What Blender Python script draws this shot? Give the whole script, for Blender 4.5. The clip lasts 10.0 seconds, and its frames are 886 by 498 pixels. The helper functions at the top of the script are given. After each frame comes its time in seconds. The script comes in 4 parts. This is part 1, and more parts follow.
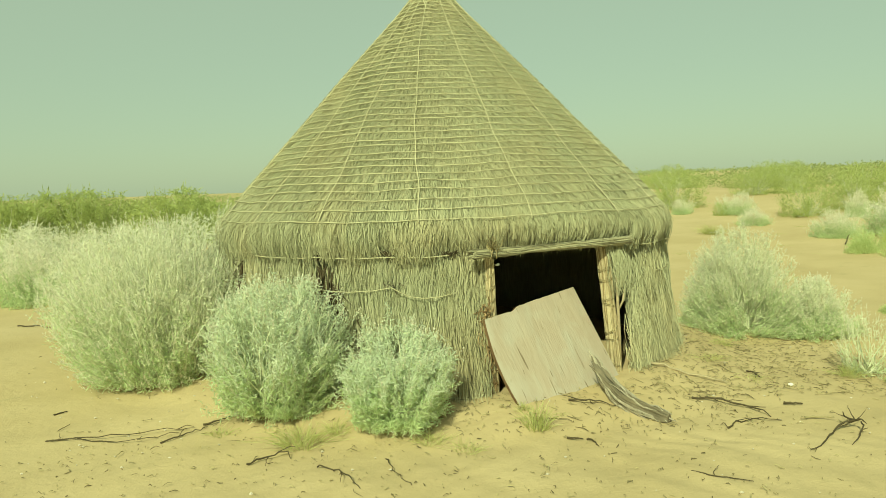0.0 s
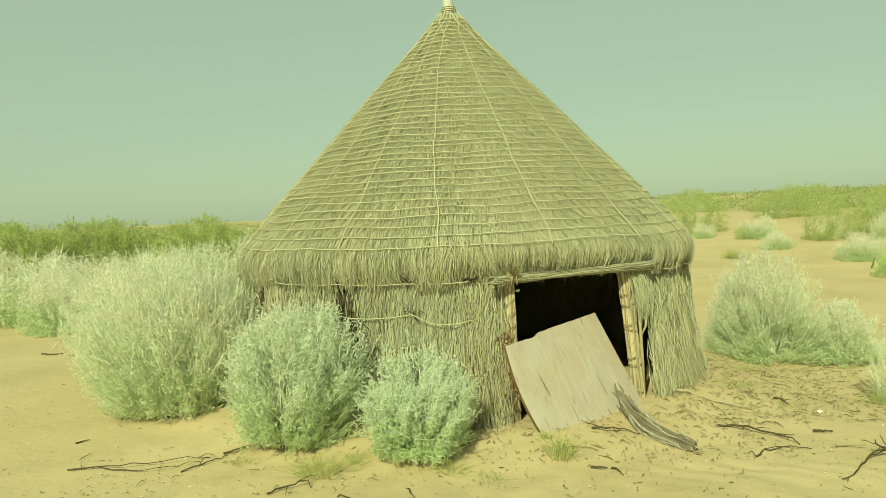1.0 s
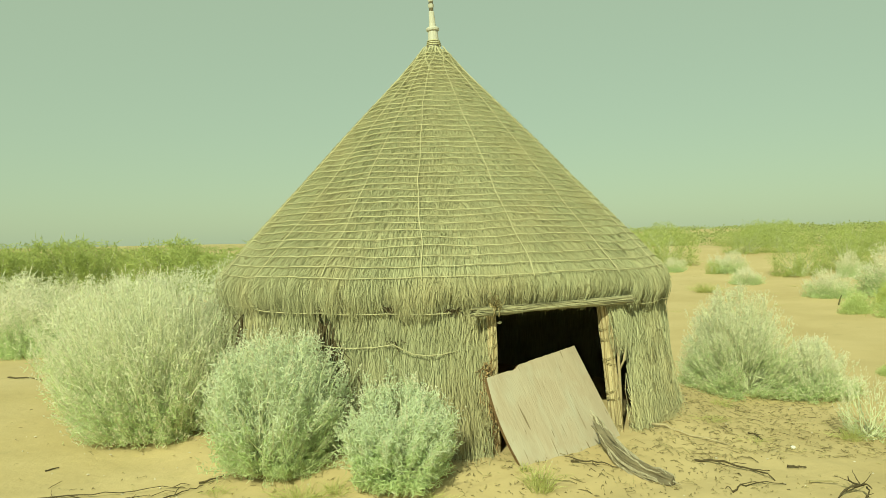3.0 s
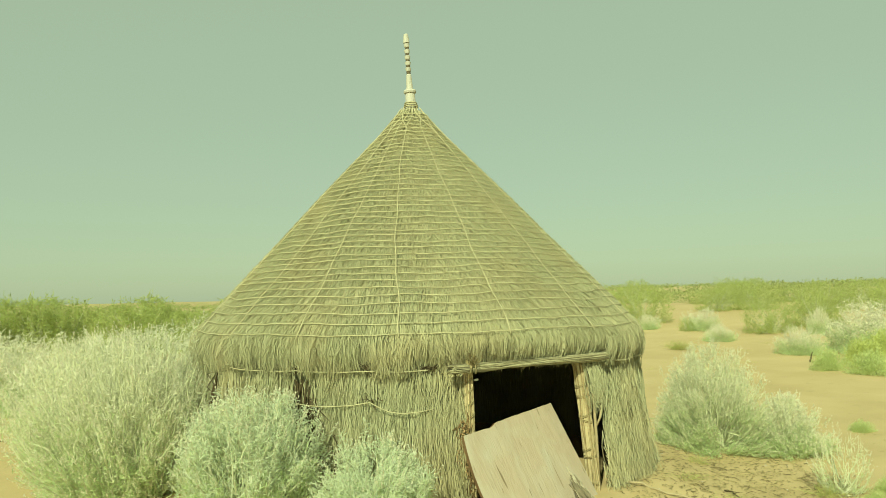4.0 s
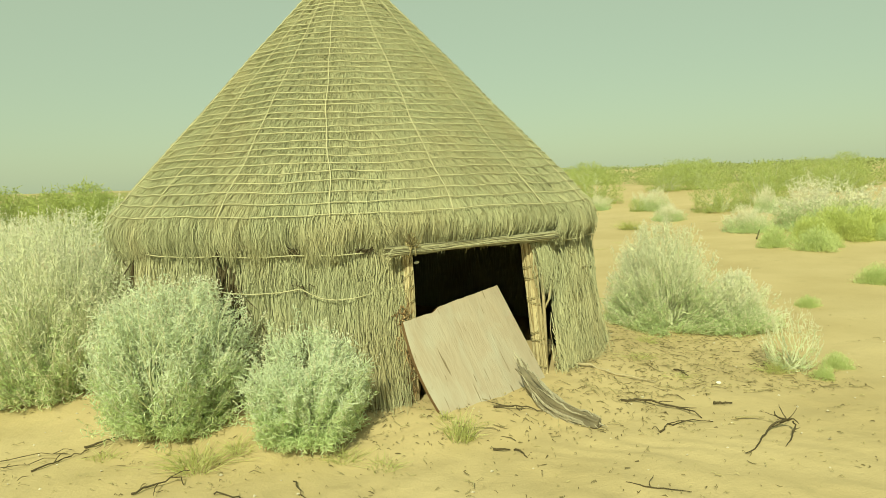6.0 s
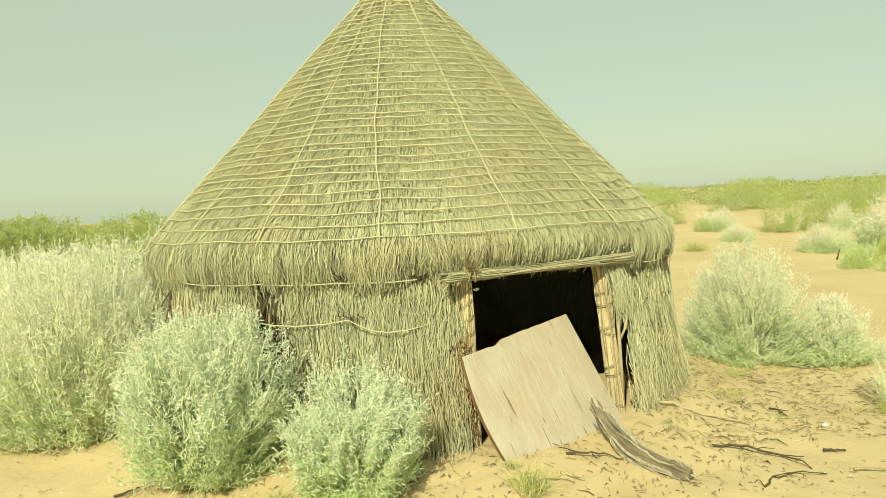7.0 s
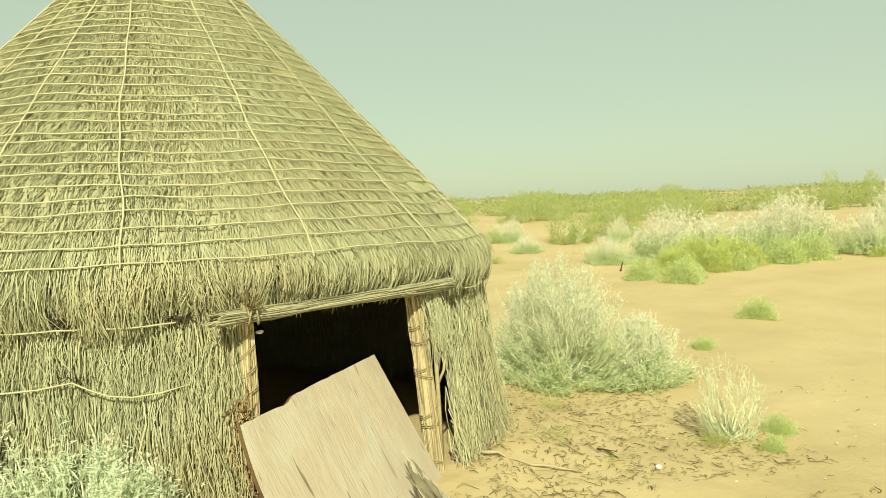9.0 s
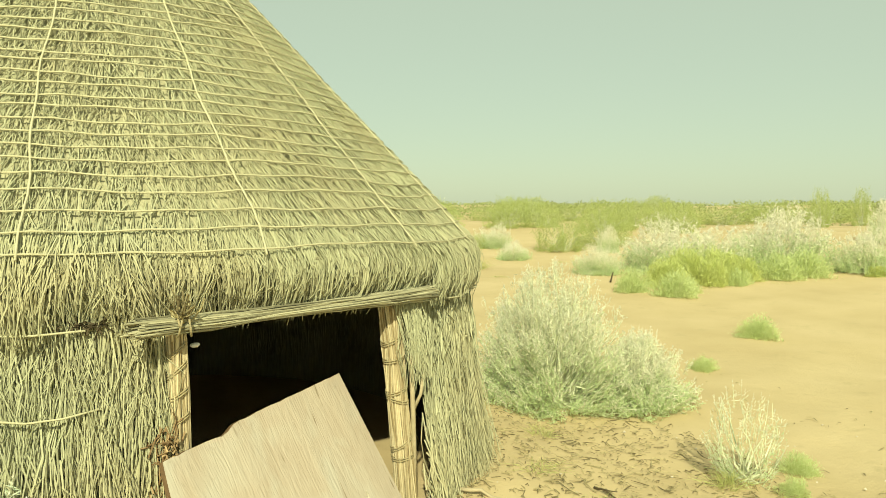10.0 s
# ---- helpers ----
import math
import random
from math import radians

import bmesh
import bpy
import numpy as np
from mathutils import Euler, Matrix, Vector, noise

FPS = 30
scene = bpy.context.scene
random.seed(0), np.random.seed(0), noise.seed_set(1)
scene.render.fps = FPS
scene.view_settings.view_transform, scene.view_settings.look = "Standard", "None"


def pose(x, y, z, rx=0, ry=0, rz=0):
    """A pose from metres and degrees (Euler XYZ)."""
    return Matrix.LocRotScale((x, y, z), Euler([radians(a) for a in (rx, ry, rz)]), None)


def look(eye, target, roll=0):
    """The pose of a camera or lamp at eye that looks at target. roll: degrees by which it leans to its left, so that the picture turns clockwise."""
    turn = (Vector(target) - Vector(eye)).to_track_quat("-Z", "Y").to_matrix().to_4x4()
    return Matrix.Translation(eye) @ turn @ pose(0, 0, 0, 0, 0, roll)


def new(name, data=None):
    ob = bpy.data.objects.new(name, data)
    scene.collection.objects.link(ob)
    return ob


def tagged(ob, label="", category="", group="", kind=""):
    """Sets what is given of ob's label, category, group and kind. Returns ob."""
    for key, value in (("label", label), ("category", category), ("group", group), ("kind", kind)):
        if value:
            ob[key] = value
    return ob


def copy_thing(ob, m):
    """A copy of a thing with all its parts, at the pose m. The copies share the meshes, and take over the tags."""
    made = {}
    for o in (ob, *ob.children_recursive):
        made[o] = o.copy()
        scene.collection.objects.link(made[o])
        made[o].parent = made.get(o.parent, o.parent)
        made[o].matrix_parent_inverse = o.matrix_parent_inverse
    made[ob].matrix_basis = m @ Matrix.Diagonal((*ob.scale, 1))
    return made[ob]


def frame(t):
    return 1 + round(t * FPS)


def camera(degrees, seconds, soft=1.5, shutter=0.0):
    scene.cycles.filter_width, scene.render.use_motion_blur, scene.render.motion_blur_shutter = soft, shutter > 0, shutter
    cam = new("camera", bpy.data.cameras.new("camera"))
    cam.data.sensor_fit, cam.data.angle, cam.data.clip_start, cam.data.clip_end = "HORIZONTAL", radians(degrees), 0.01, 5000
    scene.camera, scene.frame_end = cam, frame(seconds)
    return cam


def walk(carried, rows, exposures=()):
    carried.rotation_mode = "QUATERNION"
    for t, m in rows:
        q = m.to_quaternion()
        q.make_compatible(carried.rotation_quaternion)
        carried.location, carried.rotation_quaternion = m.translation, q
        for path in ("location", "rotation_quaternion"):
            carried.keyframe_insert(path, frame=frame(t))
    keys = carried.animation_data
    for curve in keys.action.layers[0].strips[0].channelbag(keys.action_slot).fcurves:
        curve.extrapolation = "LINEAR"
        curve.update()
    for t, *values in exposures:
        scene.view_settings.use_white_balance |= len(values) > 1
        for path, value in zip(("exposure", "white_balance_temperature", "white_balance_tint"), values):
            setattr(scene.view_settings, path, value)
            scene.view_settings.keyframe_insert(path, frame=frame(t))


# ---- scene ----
cam = camera(62.1, 10.0, soft=0.6)
# seconds, eye, target, lean to the left
PATH = [
    (0, (0.131, -0.128, 1.697), (0.086, 1.864, 1.525), -2.0),
    (0.5, (0.133, -0.125, 1.696), (0.124, 1.867, 1.516), -1.6),
    (1, (0.127, -0.113, 1.699), (0.032, 1.882, 1.599), -2.5),
    (1.5, (0.127, -0.111, 1.719), (0.027, 1.887, 1.725), -1.3),
    (2, (0.106, -0.131, 1.707), (0.042, 1.868, 1.723), -0.2),
    (3.3, (0.039, -0.171, 1.733), (0.059, 1.829, 1.699), -2.0),
    (3.5, (0.049, -0.199, 1.735), (0.1, 1.8, 1.763), -2.2),
    (4, (0.035, -0.21, 1.724), (0.087, 1.786, 1.852), -1.2),
    (4.5, (0.041, -0.213, 1.708), (0.101, 1.786, 1.755), -0.2),
    (5, (0.114, -0.115, 1.719), (0.162, 1.881, 1.599), -1.6),
    (5.5, (0.186, 0.036, 1.696), (0.281, 2.024, 1.499), -1.6),
    (5.7, (0.178, 0.13, 1.68), (0.349, 2.111, 1.459), -1.8),
    (6.8, (0.143, 0.75, 1.615), (0.239, 2.748, 1.582), -3.1),
    (7, (0.15, 0.837, 1.616), (0.179, 2.833, 1.5), -2.8),
    (7.5, (0.13, 1.069, 1.601), (0.213, 3.062, 1.451), -1.9),
    (8, (0.174, 1.352, 1.631), (0.536, 3.317, 1.564), -2.3),
    (8.5, (0.251, 1.568, 1.64), (0.612, 3.533, 1.551), -2.1),
    (9, (0.24, 1.852, 1.647), (0.826, 3.761, 1.532), -2.1),
    (9.5, (0.376, 2.14, 1.596), (0.915, 4.065, 1.53), -2.4),
    (10, (0.436, 2.455, 1.605), (1.063, 4.352, 1.5), 0.1),
]
walk(cam, [(t, look(eye, target, lean)) for t, eye, target, lean in PATH],
     exposures=[(0.0, 0.42, 8700, -31), (4.0, 0.42, 8900, -30), (5.7, 0.43, 9100, -28), (6.9, 0.72, 8450, -15), (10.0, 0.72, 8450, -15)])

# ---- world and sun ----
SUN_ELEV, SUN_TURN = 36.5, 197.0     # degrees above the horizon; clockwise from +y
world = bpy.data.worlds.new("world")
scene.world = world
world.use_nodes = True
wn = world.node_tree.nodes
sky = wn.new("ShaderNodeTexSky")
sky.sky_type = "NISHITA"
sky.sun_disc = False
sky.sun_elevation = radians(SUN_ELEV)
sky.sun_rotation = radians(SUN_TURN)
sky.air_density, sky.dust_density, sky.ozone_density = 1.0, 1.1, 1.5
haze = wn.new("ShaderNodeMix")       # thin even dust haze over the whole sky
haze.data_type = "RGBA"
haze.inputs["Factor"].default_value = 0.83
haze.inputs["B"].default_value = (2.74, 3.04, 2.93, 1)
world.node_tree.links.new(sky.outputs[0], haze.inputs["A"])
world.node_tree.links.new(haze.outputs["Result"], wn["Background"].inputs["Color"])
wn["Background"].inputs["Strength"].default_value = 0.12

sun_data = bpy.data.lights.new("sun", "SUN")
sun_data.energy = 3.6
sun_data.angle = radians(1.2)
sun_data.color = (1.0, 0.95, 0.86)
sun = new("sun", sun_data)
to_sun = Vector((math.sin(radians(SUN_TURN)) * math.cos(radians(SUN_ELEV)), math.cos(radians(SUN_TURN)) * math.cos(radians(SUN_ELEV)), math.sin(radians(SUN_ELEV))))
sun.matrix_world = look(to_sun * 50, (0, 0, 0))


# ---- materials ----
def material(name, dark, light, rough=0.85, scale=8.0, stretch=(1, 1, 1), island=0.35, bump=0.3, fine=60.0, translucent=0.0, metal=0.0, stain=None, stain_scale=1.2, lean=0.0):
    """Two-scale noise between two colours, a random shade for each loose piece, fine relief."""
    m = bpy.data.materials.new(name)
    m.use_nodes = True
    nt = m.node_tree
    n, l = nt.nodes, nt.links
    p = n["Principled BSDF"]
    p.inputs["Roughness"].default_value = rough
    p.inputs["Metallic"].default_value = metal
    p.inputs["Specular IOR Level"].default_value = 0.25
    tc = n.new("ShaderNodeTexCoord")
    mp = n.new("ShaderNodeMapping")
    mp.inputs["Scale"].default_value = stretch
    turned = n.new("ShaderNodeMapping")
    turned.inputs["Rotation"].default_value = (0, radians(lean), 0)
    l.new(tc.outputs["Object"], turned.inputs["Vector"])
    l.new(turned.outputs[0], mp.inputs["Vector"])
    big = n.new("ShaderNodeTexNoise")
    big.inputs["Scale"].default_value = scale
    big.inputs["Detail"].default_value = 6
    l.new(mp.outputs[0], big.inputs["Vector"])
    small = n.new("ShaderNodeTexNoise")
    small.inputs["Scale"].default_value = fine
    small.inputs["Detail"].default_value = 3
    l.new(mp.outputs[0], small.inputs["Vector"])
    geo = n.new("ShaderNodeNewGeometry")
    add = n.new("ShaderNodeMath"); add.operation = "MULTIPLY_ADD"
    l.new(geo.outputs["Random Per Island"], add.inputs[0])
    add.inputs[1].default_value = island
    half = n.new("ShaderNodeMath"); half.operation = "MULTIPLY_ADD"
    l.new(big.outputs["Fac"], half.inputs[0])
    half.inputs[1].default_value = 1.0 - island
    half.inputs[2].default_value = -0.14
    l.new(half.outputs[0], add.inputs[2])
    fin = n.new("ShaderNodeMath"); fin.operation = "MULTIPLY_ADD"
    l.new(small.outputs["Fac"], fin.inputs[0])
    fin.inputs[1].default_value = 0.35
    l.new(add.outputs[0], fin.inputs[2])
    ramp = n.new("ShaderNodeMapRange")
    ramp.inputs["From Min"].default_value = 0.15
    ramp.inputs["From Max"].default_value = 0.95
    l.new(fin.outputs[0], ramp.inputs["Value"])
    mix = n.new("ShaderNodeMix"); mix.data_type = "RGBA"
    mix.inputs["A"].default_value = (*dark, 1)
    mix.inputs["B"].default_value = (*light, 1)
    l.new(ramp.outputs[0], mix.inputs["Factor"])
    colour = mix.outputs["Result"]
    if stain:
        sn = n.new("ShaderNodeTexNoise")
        sn.inputs["Scale"].default_value = stain_scale
        sn.inputs["Detail"].default_value = 4
        l.new(tc.outputs["Object"], sn.inputs["Vector"])
        sr = n.new("ShaderNodeMapRange")
        sr.inputs["From Min"].default_value, sr.inputs["From Max"].default_value = 0.45, 0.72
        sr.inputs["To Max"].default_value = 0.6
        l.new(sn.outputs["Fac"], sr.inputs["Value"])
        m2 = n.new("ShaderNodeMix"); m2.data_type = "RGBA"
        l.new(sr.outputs[0], m2.inputs["Factor"])
        l.new(colour, m2.inputs["A"])
        m2.inputs["B"].default_value = (*stain, 1)
        colour = m2.outputs["Result"]
    l.new(colour, p.inputs["Base Color"])
    if bump:
        b = n.new("ShaderNodeBump")
        b.inputs["Strength"].default_value = bump
        b.inputs["Distance"].default_value = 0.01
        l.new(small.outputs["Fac"], b.inputs["Height"])
        l.new(b.outputs[0], p.inputs["Normal"])
    if translucent:
        tr = n.new("ShaderNodeBsdfTranslucent")
        l.new(colour, tr.inputs["Color"])
        ms = n.new("ShaderNodeMixShader")
        ms.inputs[0].default_value = translucent
        l.new(p.outputs[0], ms.inputs[1])
        l.new(tr.outputs[0], ms.inputs[2])
        l.new(ms.outputs[0], n["Material Output"].inputs["Surface"])
    return m


def sand_material():
    m = bpy.data.materials.new("desert_sand")
    m.use_nodes = True
    n, l = m.node_tree.nodes, m.node_tree.links
    p = n["Principled BSDF"]
    p.inputs["Roughness"].default_value = 0.95
    p.inputs["Specular IOR Level"].default_value = 0.1
    tc = n.new("ShaderNodeTexCoord")

    def tex(scale, detail, rough=0.55):
        t = n.new("ShaderNodeTexNoise")
        t.inputs["Scale"].default_value, t.inputs["Detail"].default_value, t.inputs["Roughness"].default_value = scale, detail, rough
        l.new(tc.outputs["Object"], t.inputs["Vector"])
        return t.outputs["Fac"]

    def mixed(fac, a, b, lo, hi):
        r = n.new("ShaderNodeMapRange")
        r.inputs["From Min"].default_value, r.inputs["From Max"].default_value = lo, hi
        l.new(fac, r.inputs["Value"])
        x = n.new("ShaderNodeMix"); x.data_type = "RGBA"
        l.new(r.outputs[0], x.inputs["Factor"])
        for key, v in (("A", a), ("B", b)):
            if isinstance(v, tuple):
                x.inputs[key].default_value = (*v, 1)
            else:
                l.new(v, x.inputs[key])
        return x.outputs["Result"]

    base = mixed(tex(0.7, 5), (0.447, 0.347, 0.200), (0.533, 0.422, 0.258), 0.3, 0.7)
    patch = mixed(tex(3.3, 6, 0.7), base, (0.40, 0.325, 0.19), 0.58, 0.78)
    speck = mixed(tex(38.0, 4, 0.8), patch, (0.30, 0.235, 0.14), 0.63, 0.74)
    l.new(speck, p.inputs["Base Color"])
    h1 = n.new("ShaderNodeMath"); h1.operation = "MULTIPLY_ADD"
    l.new(tex(9.0, 6, 0.6), h1.inputs[0]); h1.inputs[1].default_value = 3.0
    l.new(tex(70.0, 3), h1.inputs[2])
    b = n.new("ShaderNodeBump")
    b.inputs["Strength"].default_value, b.inputs["Distance"].default_value = 0.28, 0.012
    l.new(h1.outputs[0], b.inputs["Height"])
    l.new(b.outputs[0], p.inputs["Normal"])
    return m


M_SAND = sand_material()
M_THATCH = material("grey_thatch_twigs", (0.335, 0.330, 0.212), (0.455, 0.448, 0.30), island=0.45, scale=3.0, bump=0.2, stain=(0.455, 0.385, 0.235), stain_scale=1.4)
M_WALL = material("wall_thatch_twigs", (0.345, 0.345, 0.225), (0.465, 0.463, 0.315), island=0.45, scale=3.0, bump=0.2, stain=(0.455, 0.385, 0.235), stain_scale=1.4)
M_CORE_WALL = material("packed_wall_twigs", (0.28, 0.267, 0.172), (0.44, 0.42, 0.28), scale=60, stretch=(1, 1, 0.12), island=0.0, bump=0.8)
M_CORE = material("packed_old_thatch", (0.27, 0.255, 0.162), (0.44, 0.415, 0.27), scale=60, stretch=(1, 1, 0.12), island=0.0, bump=0.8)
M_ROPE = material("straw_rope", (0.37, 0.342, 0.215), (0.57, 0.535, 0.37), scale=40, island=0.25, bump=0.4, fine=160)
M_RIB = material("pale_rib_rope", (0.40, 0.367, 0.235), (0.60, 0.56, 0.39), scale=40, island=0.25, bump=0.4, fine=160)
M_REED = material("bound_reed_stalks", (0.26, 0.20, 0.11), (0.62, 0.53, 0.355), island=0.8, scale=5, bump=0.25)
M_LASH = material("brown_binding_twine", (0.22, 0.18, 0.10), (0.46, 0.39, 0.24), scale=40, island=0.3, bump=0.3, fine=160)
M_REED_GREY = material("weathered_lintel_stalks", (0.15, 0.138, 0.087), (0.46, 0.43, 0.29), island=0.8, scale=5, bump=0.25)


def board_material():
    """Weathered board: fine grain lines, broad streaks, dark splits, bleached stains."""
    m = bpy.data.materials.new("weathered_grey_board")
    m.use_nodes = True
    n, l = m.node_tree.nodes, m.node_tree.links
    p = n["Principled BSDF"]
    p.inputs["Roughness"].default_value = 0.9
    p.inputs["Specular IOR Level"].default_value = 0.15
    tc = n.new("ShaderNodeTexCoord")
    rot = n.new("ShaderNodeMapping")
    rot.inputs["Rotation"].default_value = (0, radians(23), 0)
    l.new(tc.outputs["Object"], rot.inputs["Vector"])

    def grain(stretch, detail, warp=0.0):
        mp = n.new("ShaderNodeMapping")
        mp.inputs["Scale"].default_value = stretch
        l.new(rot.outputs[0], mp.inputs["Vector"])
        t = n.new("ShaderNodeTexNoise")
        t.inputs["Scale"].default_value, t.inputs["Detail"].default_value, t.inputs["Distortion"].default_value = 1.0, detail, warp
        l.new(mp.outputs[0], t.inputs["Vector"])
        return t.outputs["Fac"]

    def over(fac, lo, hi, base, top):
        r = n.new("ShaderNodeMapRange")
        r.inputs["From Min"].default_value, r.inputs["From Max"].default_value = lo, hi
        l.new(fac, r.inputs["Value"])
        x = n.new("ShaderNodeMix"); x.data_type = "RGBA"
        l.new(r.outputs[0], x.inputs["Factor"])
        for key, v in (("A", base), ("B", top)):
            if isinstance(v, tuple):
                x.inputs[key].default_value = (*v, 1)
            else:
                l.new(v, x.inputs[key])
        return x.outputs["Result"]

    fine, broad, split = grain((75, 2, 7.0), 4, 1.2), grain((13, 1.0, 2.6), 5, 1.0), grain((60, 1.5, 4.0), 2, 0.4)
    c = over(broad, 0.30, 0.72, (0.40, 0.328, 0.258), (0.445, 0.375, 0.303))
    c = over(fine, 0.45, 0.90, c, (0.475, 0.408, 0.333))
    c = over(grain((6.0, 4.0, 3.5), 6, 0.6), 0.44, 0.68, c, (0.46, 0.415, 0.35))
    c = over(split, 0.67, 0.75, c, (0.20, 0.155, 0.105))
    c = over(grain((34, 2.0, 14.0), 6, 1.2), 0.62, 0.84, c, (0.34, 0.285, 0.22))
    l.new(c, p.inputs["Base Color"])
    add = n.new("ShaderNodeMath"); add.operation = "ADD"
    l.new(fine, add.inputs[0]); l.new(broad, add.inputs[1])
    b = n.new("ShaderNodeBump")
    b.inputs["Strength"].default_value, b.inputs["Distance"].default_value = 0.5, 0.007
    l.new(add.outputs[0], b.inputs["Height"])
    l.new(b.outputs[0], p.inputs["Normal"])
    return m


M_BOARD = board_material()
M_EDGE = material("dark_board_edge", (0.09, 0.05, 0.025), (0.22, 0.14, 0.08), scale=12, island=0.0, bump=0.5)
M_POLE = material("bleached_pole", (0.40, 0.385, 0.345), (0.60, 0.585, 0.545), scale=9, stretch=(3, 3, 0.5), island=0.2, bump=0.4)
M_POLE_DARK = material("dark_pole_groove", (0.07, 0.06, 0.04), (0.16, 0.13, 0.09), scale=20, bump=0.4)
M_DRIFT = material("grey_driftwood", (0.19, 0.162, 0.115), (0.60, 0.54, 0.43), scale=6, stretch=(5, 5, 1), island=0.1, bump=1.0, fine=30)
M_DRIFT_DARK = material("dark_driftwood", (0.08, 0.068, 0.048), (0.28, 0.235, 0.165), scale=6, island=0.2, bump=1.0, fine=30)
M_TWIG = material("dead_brown_twig", (0.03, 0.024, 0.013), (0.115, 0.088, 0.05), scale=20, island=0.5, bump=0.5)
M_TWIG_PALE = material("bleached_twig", (0.25, 0.20, 0.12), (0.52, 0.44, 0.30), scale=20, island=0.5, bump=0.5)
M_LITTER = material("dry_plant_litter", (0.12, 0.095, 0.05), (0.42, 0.36, 0.2), scale=9, island=0.9, bump=0.0)
M_FRAY = material("torn_brown_twig", (0.17, 0.105, 0.055), (0.45, 0.32, 0.18), scale=9, island=0.8, bump=0.0)
M_STEM = material("pale_shrub_stem", (0.47, 0.48, 0.32), (0.68, 0.69, 0.52), scale=9, island=0.5, bump=0.3)
M_SILVER = material("silver_green_leaf", (0.70, 0.705, 0.54), (0.88, 0.875, 0.74), scale=2.2, island=0.6, bump=0.0, translucent=0.50, rough=0.75)
M_SILVER_MID = material("grey_green_leaf", (0.60, 0.675, 0.495), (0.83, 0.87, 0.74), scale=2.2, island=0.6, bump=0.0, translucent=0.50, rough=0.75)
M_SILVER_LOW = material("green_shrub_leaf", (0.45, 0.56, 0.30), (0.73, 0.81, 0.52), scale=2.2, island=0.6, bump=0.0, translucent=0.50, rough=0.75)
M_SILVER_TIP = material("pale_woolly_tip", (0.74, 0.70, 0.57), (0.87, 0.84, 0.73), scale=2.2, island=0.6, bump=0.0, translucent=0.46, rough=0.8)
M_GREEN = material("yellow_green_leaf", (0.46, 0.53, 0.23), (0.75, 0.80, 0.47), scale=1.4, island=0.6, bump=0.0, translucent=0.45, rough=0.7)
M_TUSSOCK = material("green_tussock_shoot", (0.49, 0.535, 0.20), (0.75, 0.78, 0.38), scale=1.4, island=0.6, bump=0.0, translucent=0.45, rough=0.7)
M_GRASS = material("dry_green_blade", (0.46, 0.48, 0.18), (0.72, 0.72, 0.38), scale=3, island=0.7, bump=0.0, translucent=0.45, rough=0.7)
M_OLIVE = material("olive_shrub_leaf", (0.41, 0.46, 0.18), (0.58, 0.63, 0.29), scale=1.4, island=0.6, bump=0.0, translucent=0.5, rough=0.75)
M_STONE = material("pale_stone", (0.42, 0.36, 0.27), (0.66, 0.60, 0.50), scale=12, island=0.4, bump=0.4)
M_SCRUB = material("far_scrub_leaf", (0.33, 0.37, 0.16), (0.46, 0.505, 0.25), scale=0.3, island=0.5, bump=0.0, translucent=0.5, rough=0.8)
M_PAPER = material("white_scrap", (0.72, 0.70, 0.66), (0.82, 0.81, 0.78), scale=12, island=0.0, bump=0.2)


# ---- mesh helpers ----
rng = np.random.default_rng(7)
spin = np.random.default_rng(70)


def mesh_object(name, verts, faces, mat, parent=None, label="", smooth=False):
    me = bpy.data.meshes.new(name)
    me.from_pydata(np.asarray(verts).tolist(), [], np.asarray(faces).tolist() if isinstance(faces, np.ndarray) else faces)
    me.materials.append(mat)
    if smooth:
        me.polygons.foreach_set("use_smooth", [True] * len(me.polygons))
    me.update()
    ob = new(name, me)
    if parent:
        ob.parent = parent
    if label:
        ob["label"] = label
    return ob


def part(name, bm, mat, parent, label="", smooth=False):
    me = bpy.data.meshes.new(name)
    bm.to_mesh(me)
    bm.free()
    me.materials.append(mat)
    if smooth:
        me.polygons.foreach_set("use_smooth", [True] * len(me.polygons))
    ob = new(name, me)
    ob.parent = parent
    if label:
        ob["label"] = label
    return ob


def thing(name, at, label, category, group="", kind="", turn=0.0):
    ob = new(name)
    ob.matrix_world = pose(*at, 0, 0, turn)
    ob.empty_display_size = 0.1
    return tagged(ob, label, category, group, kind)


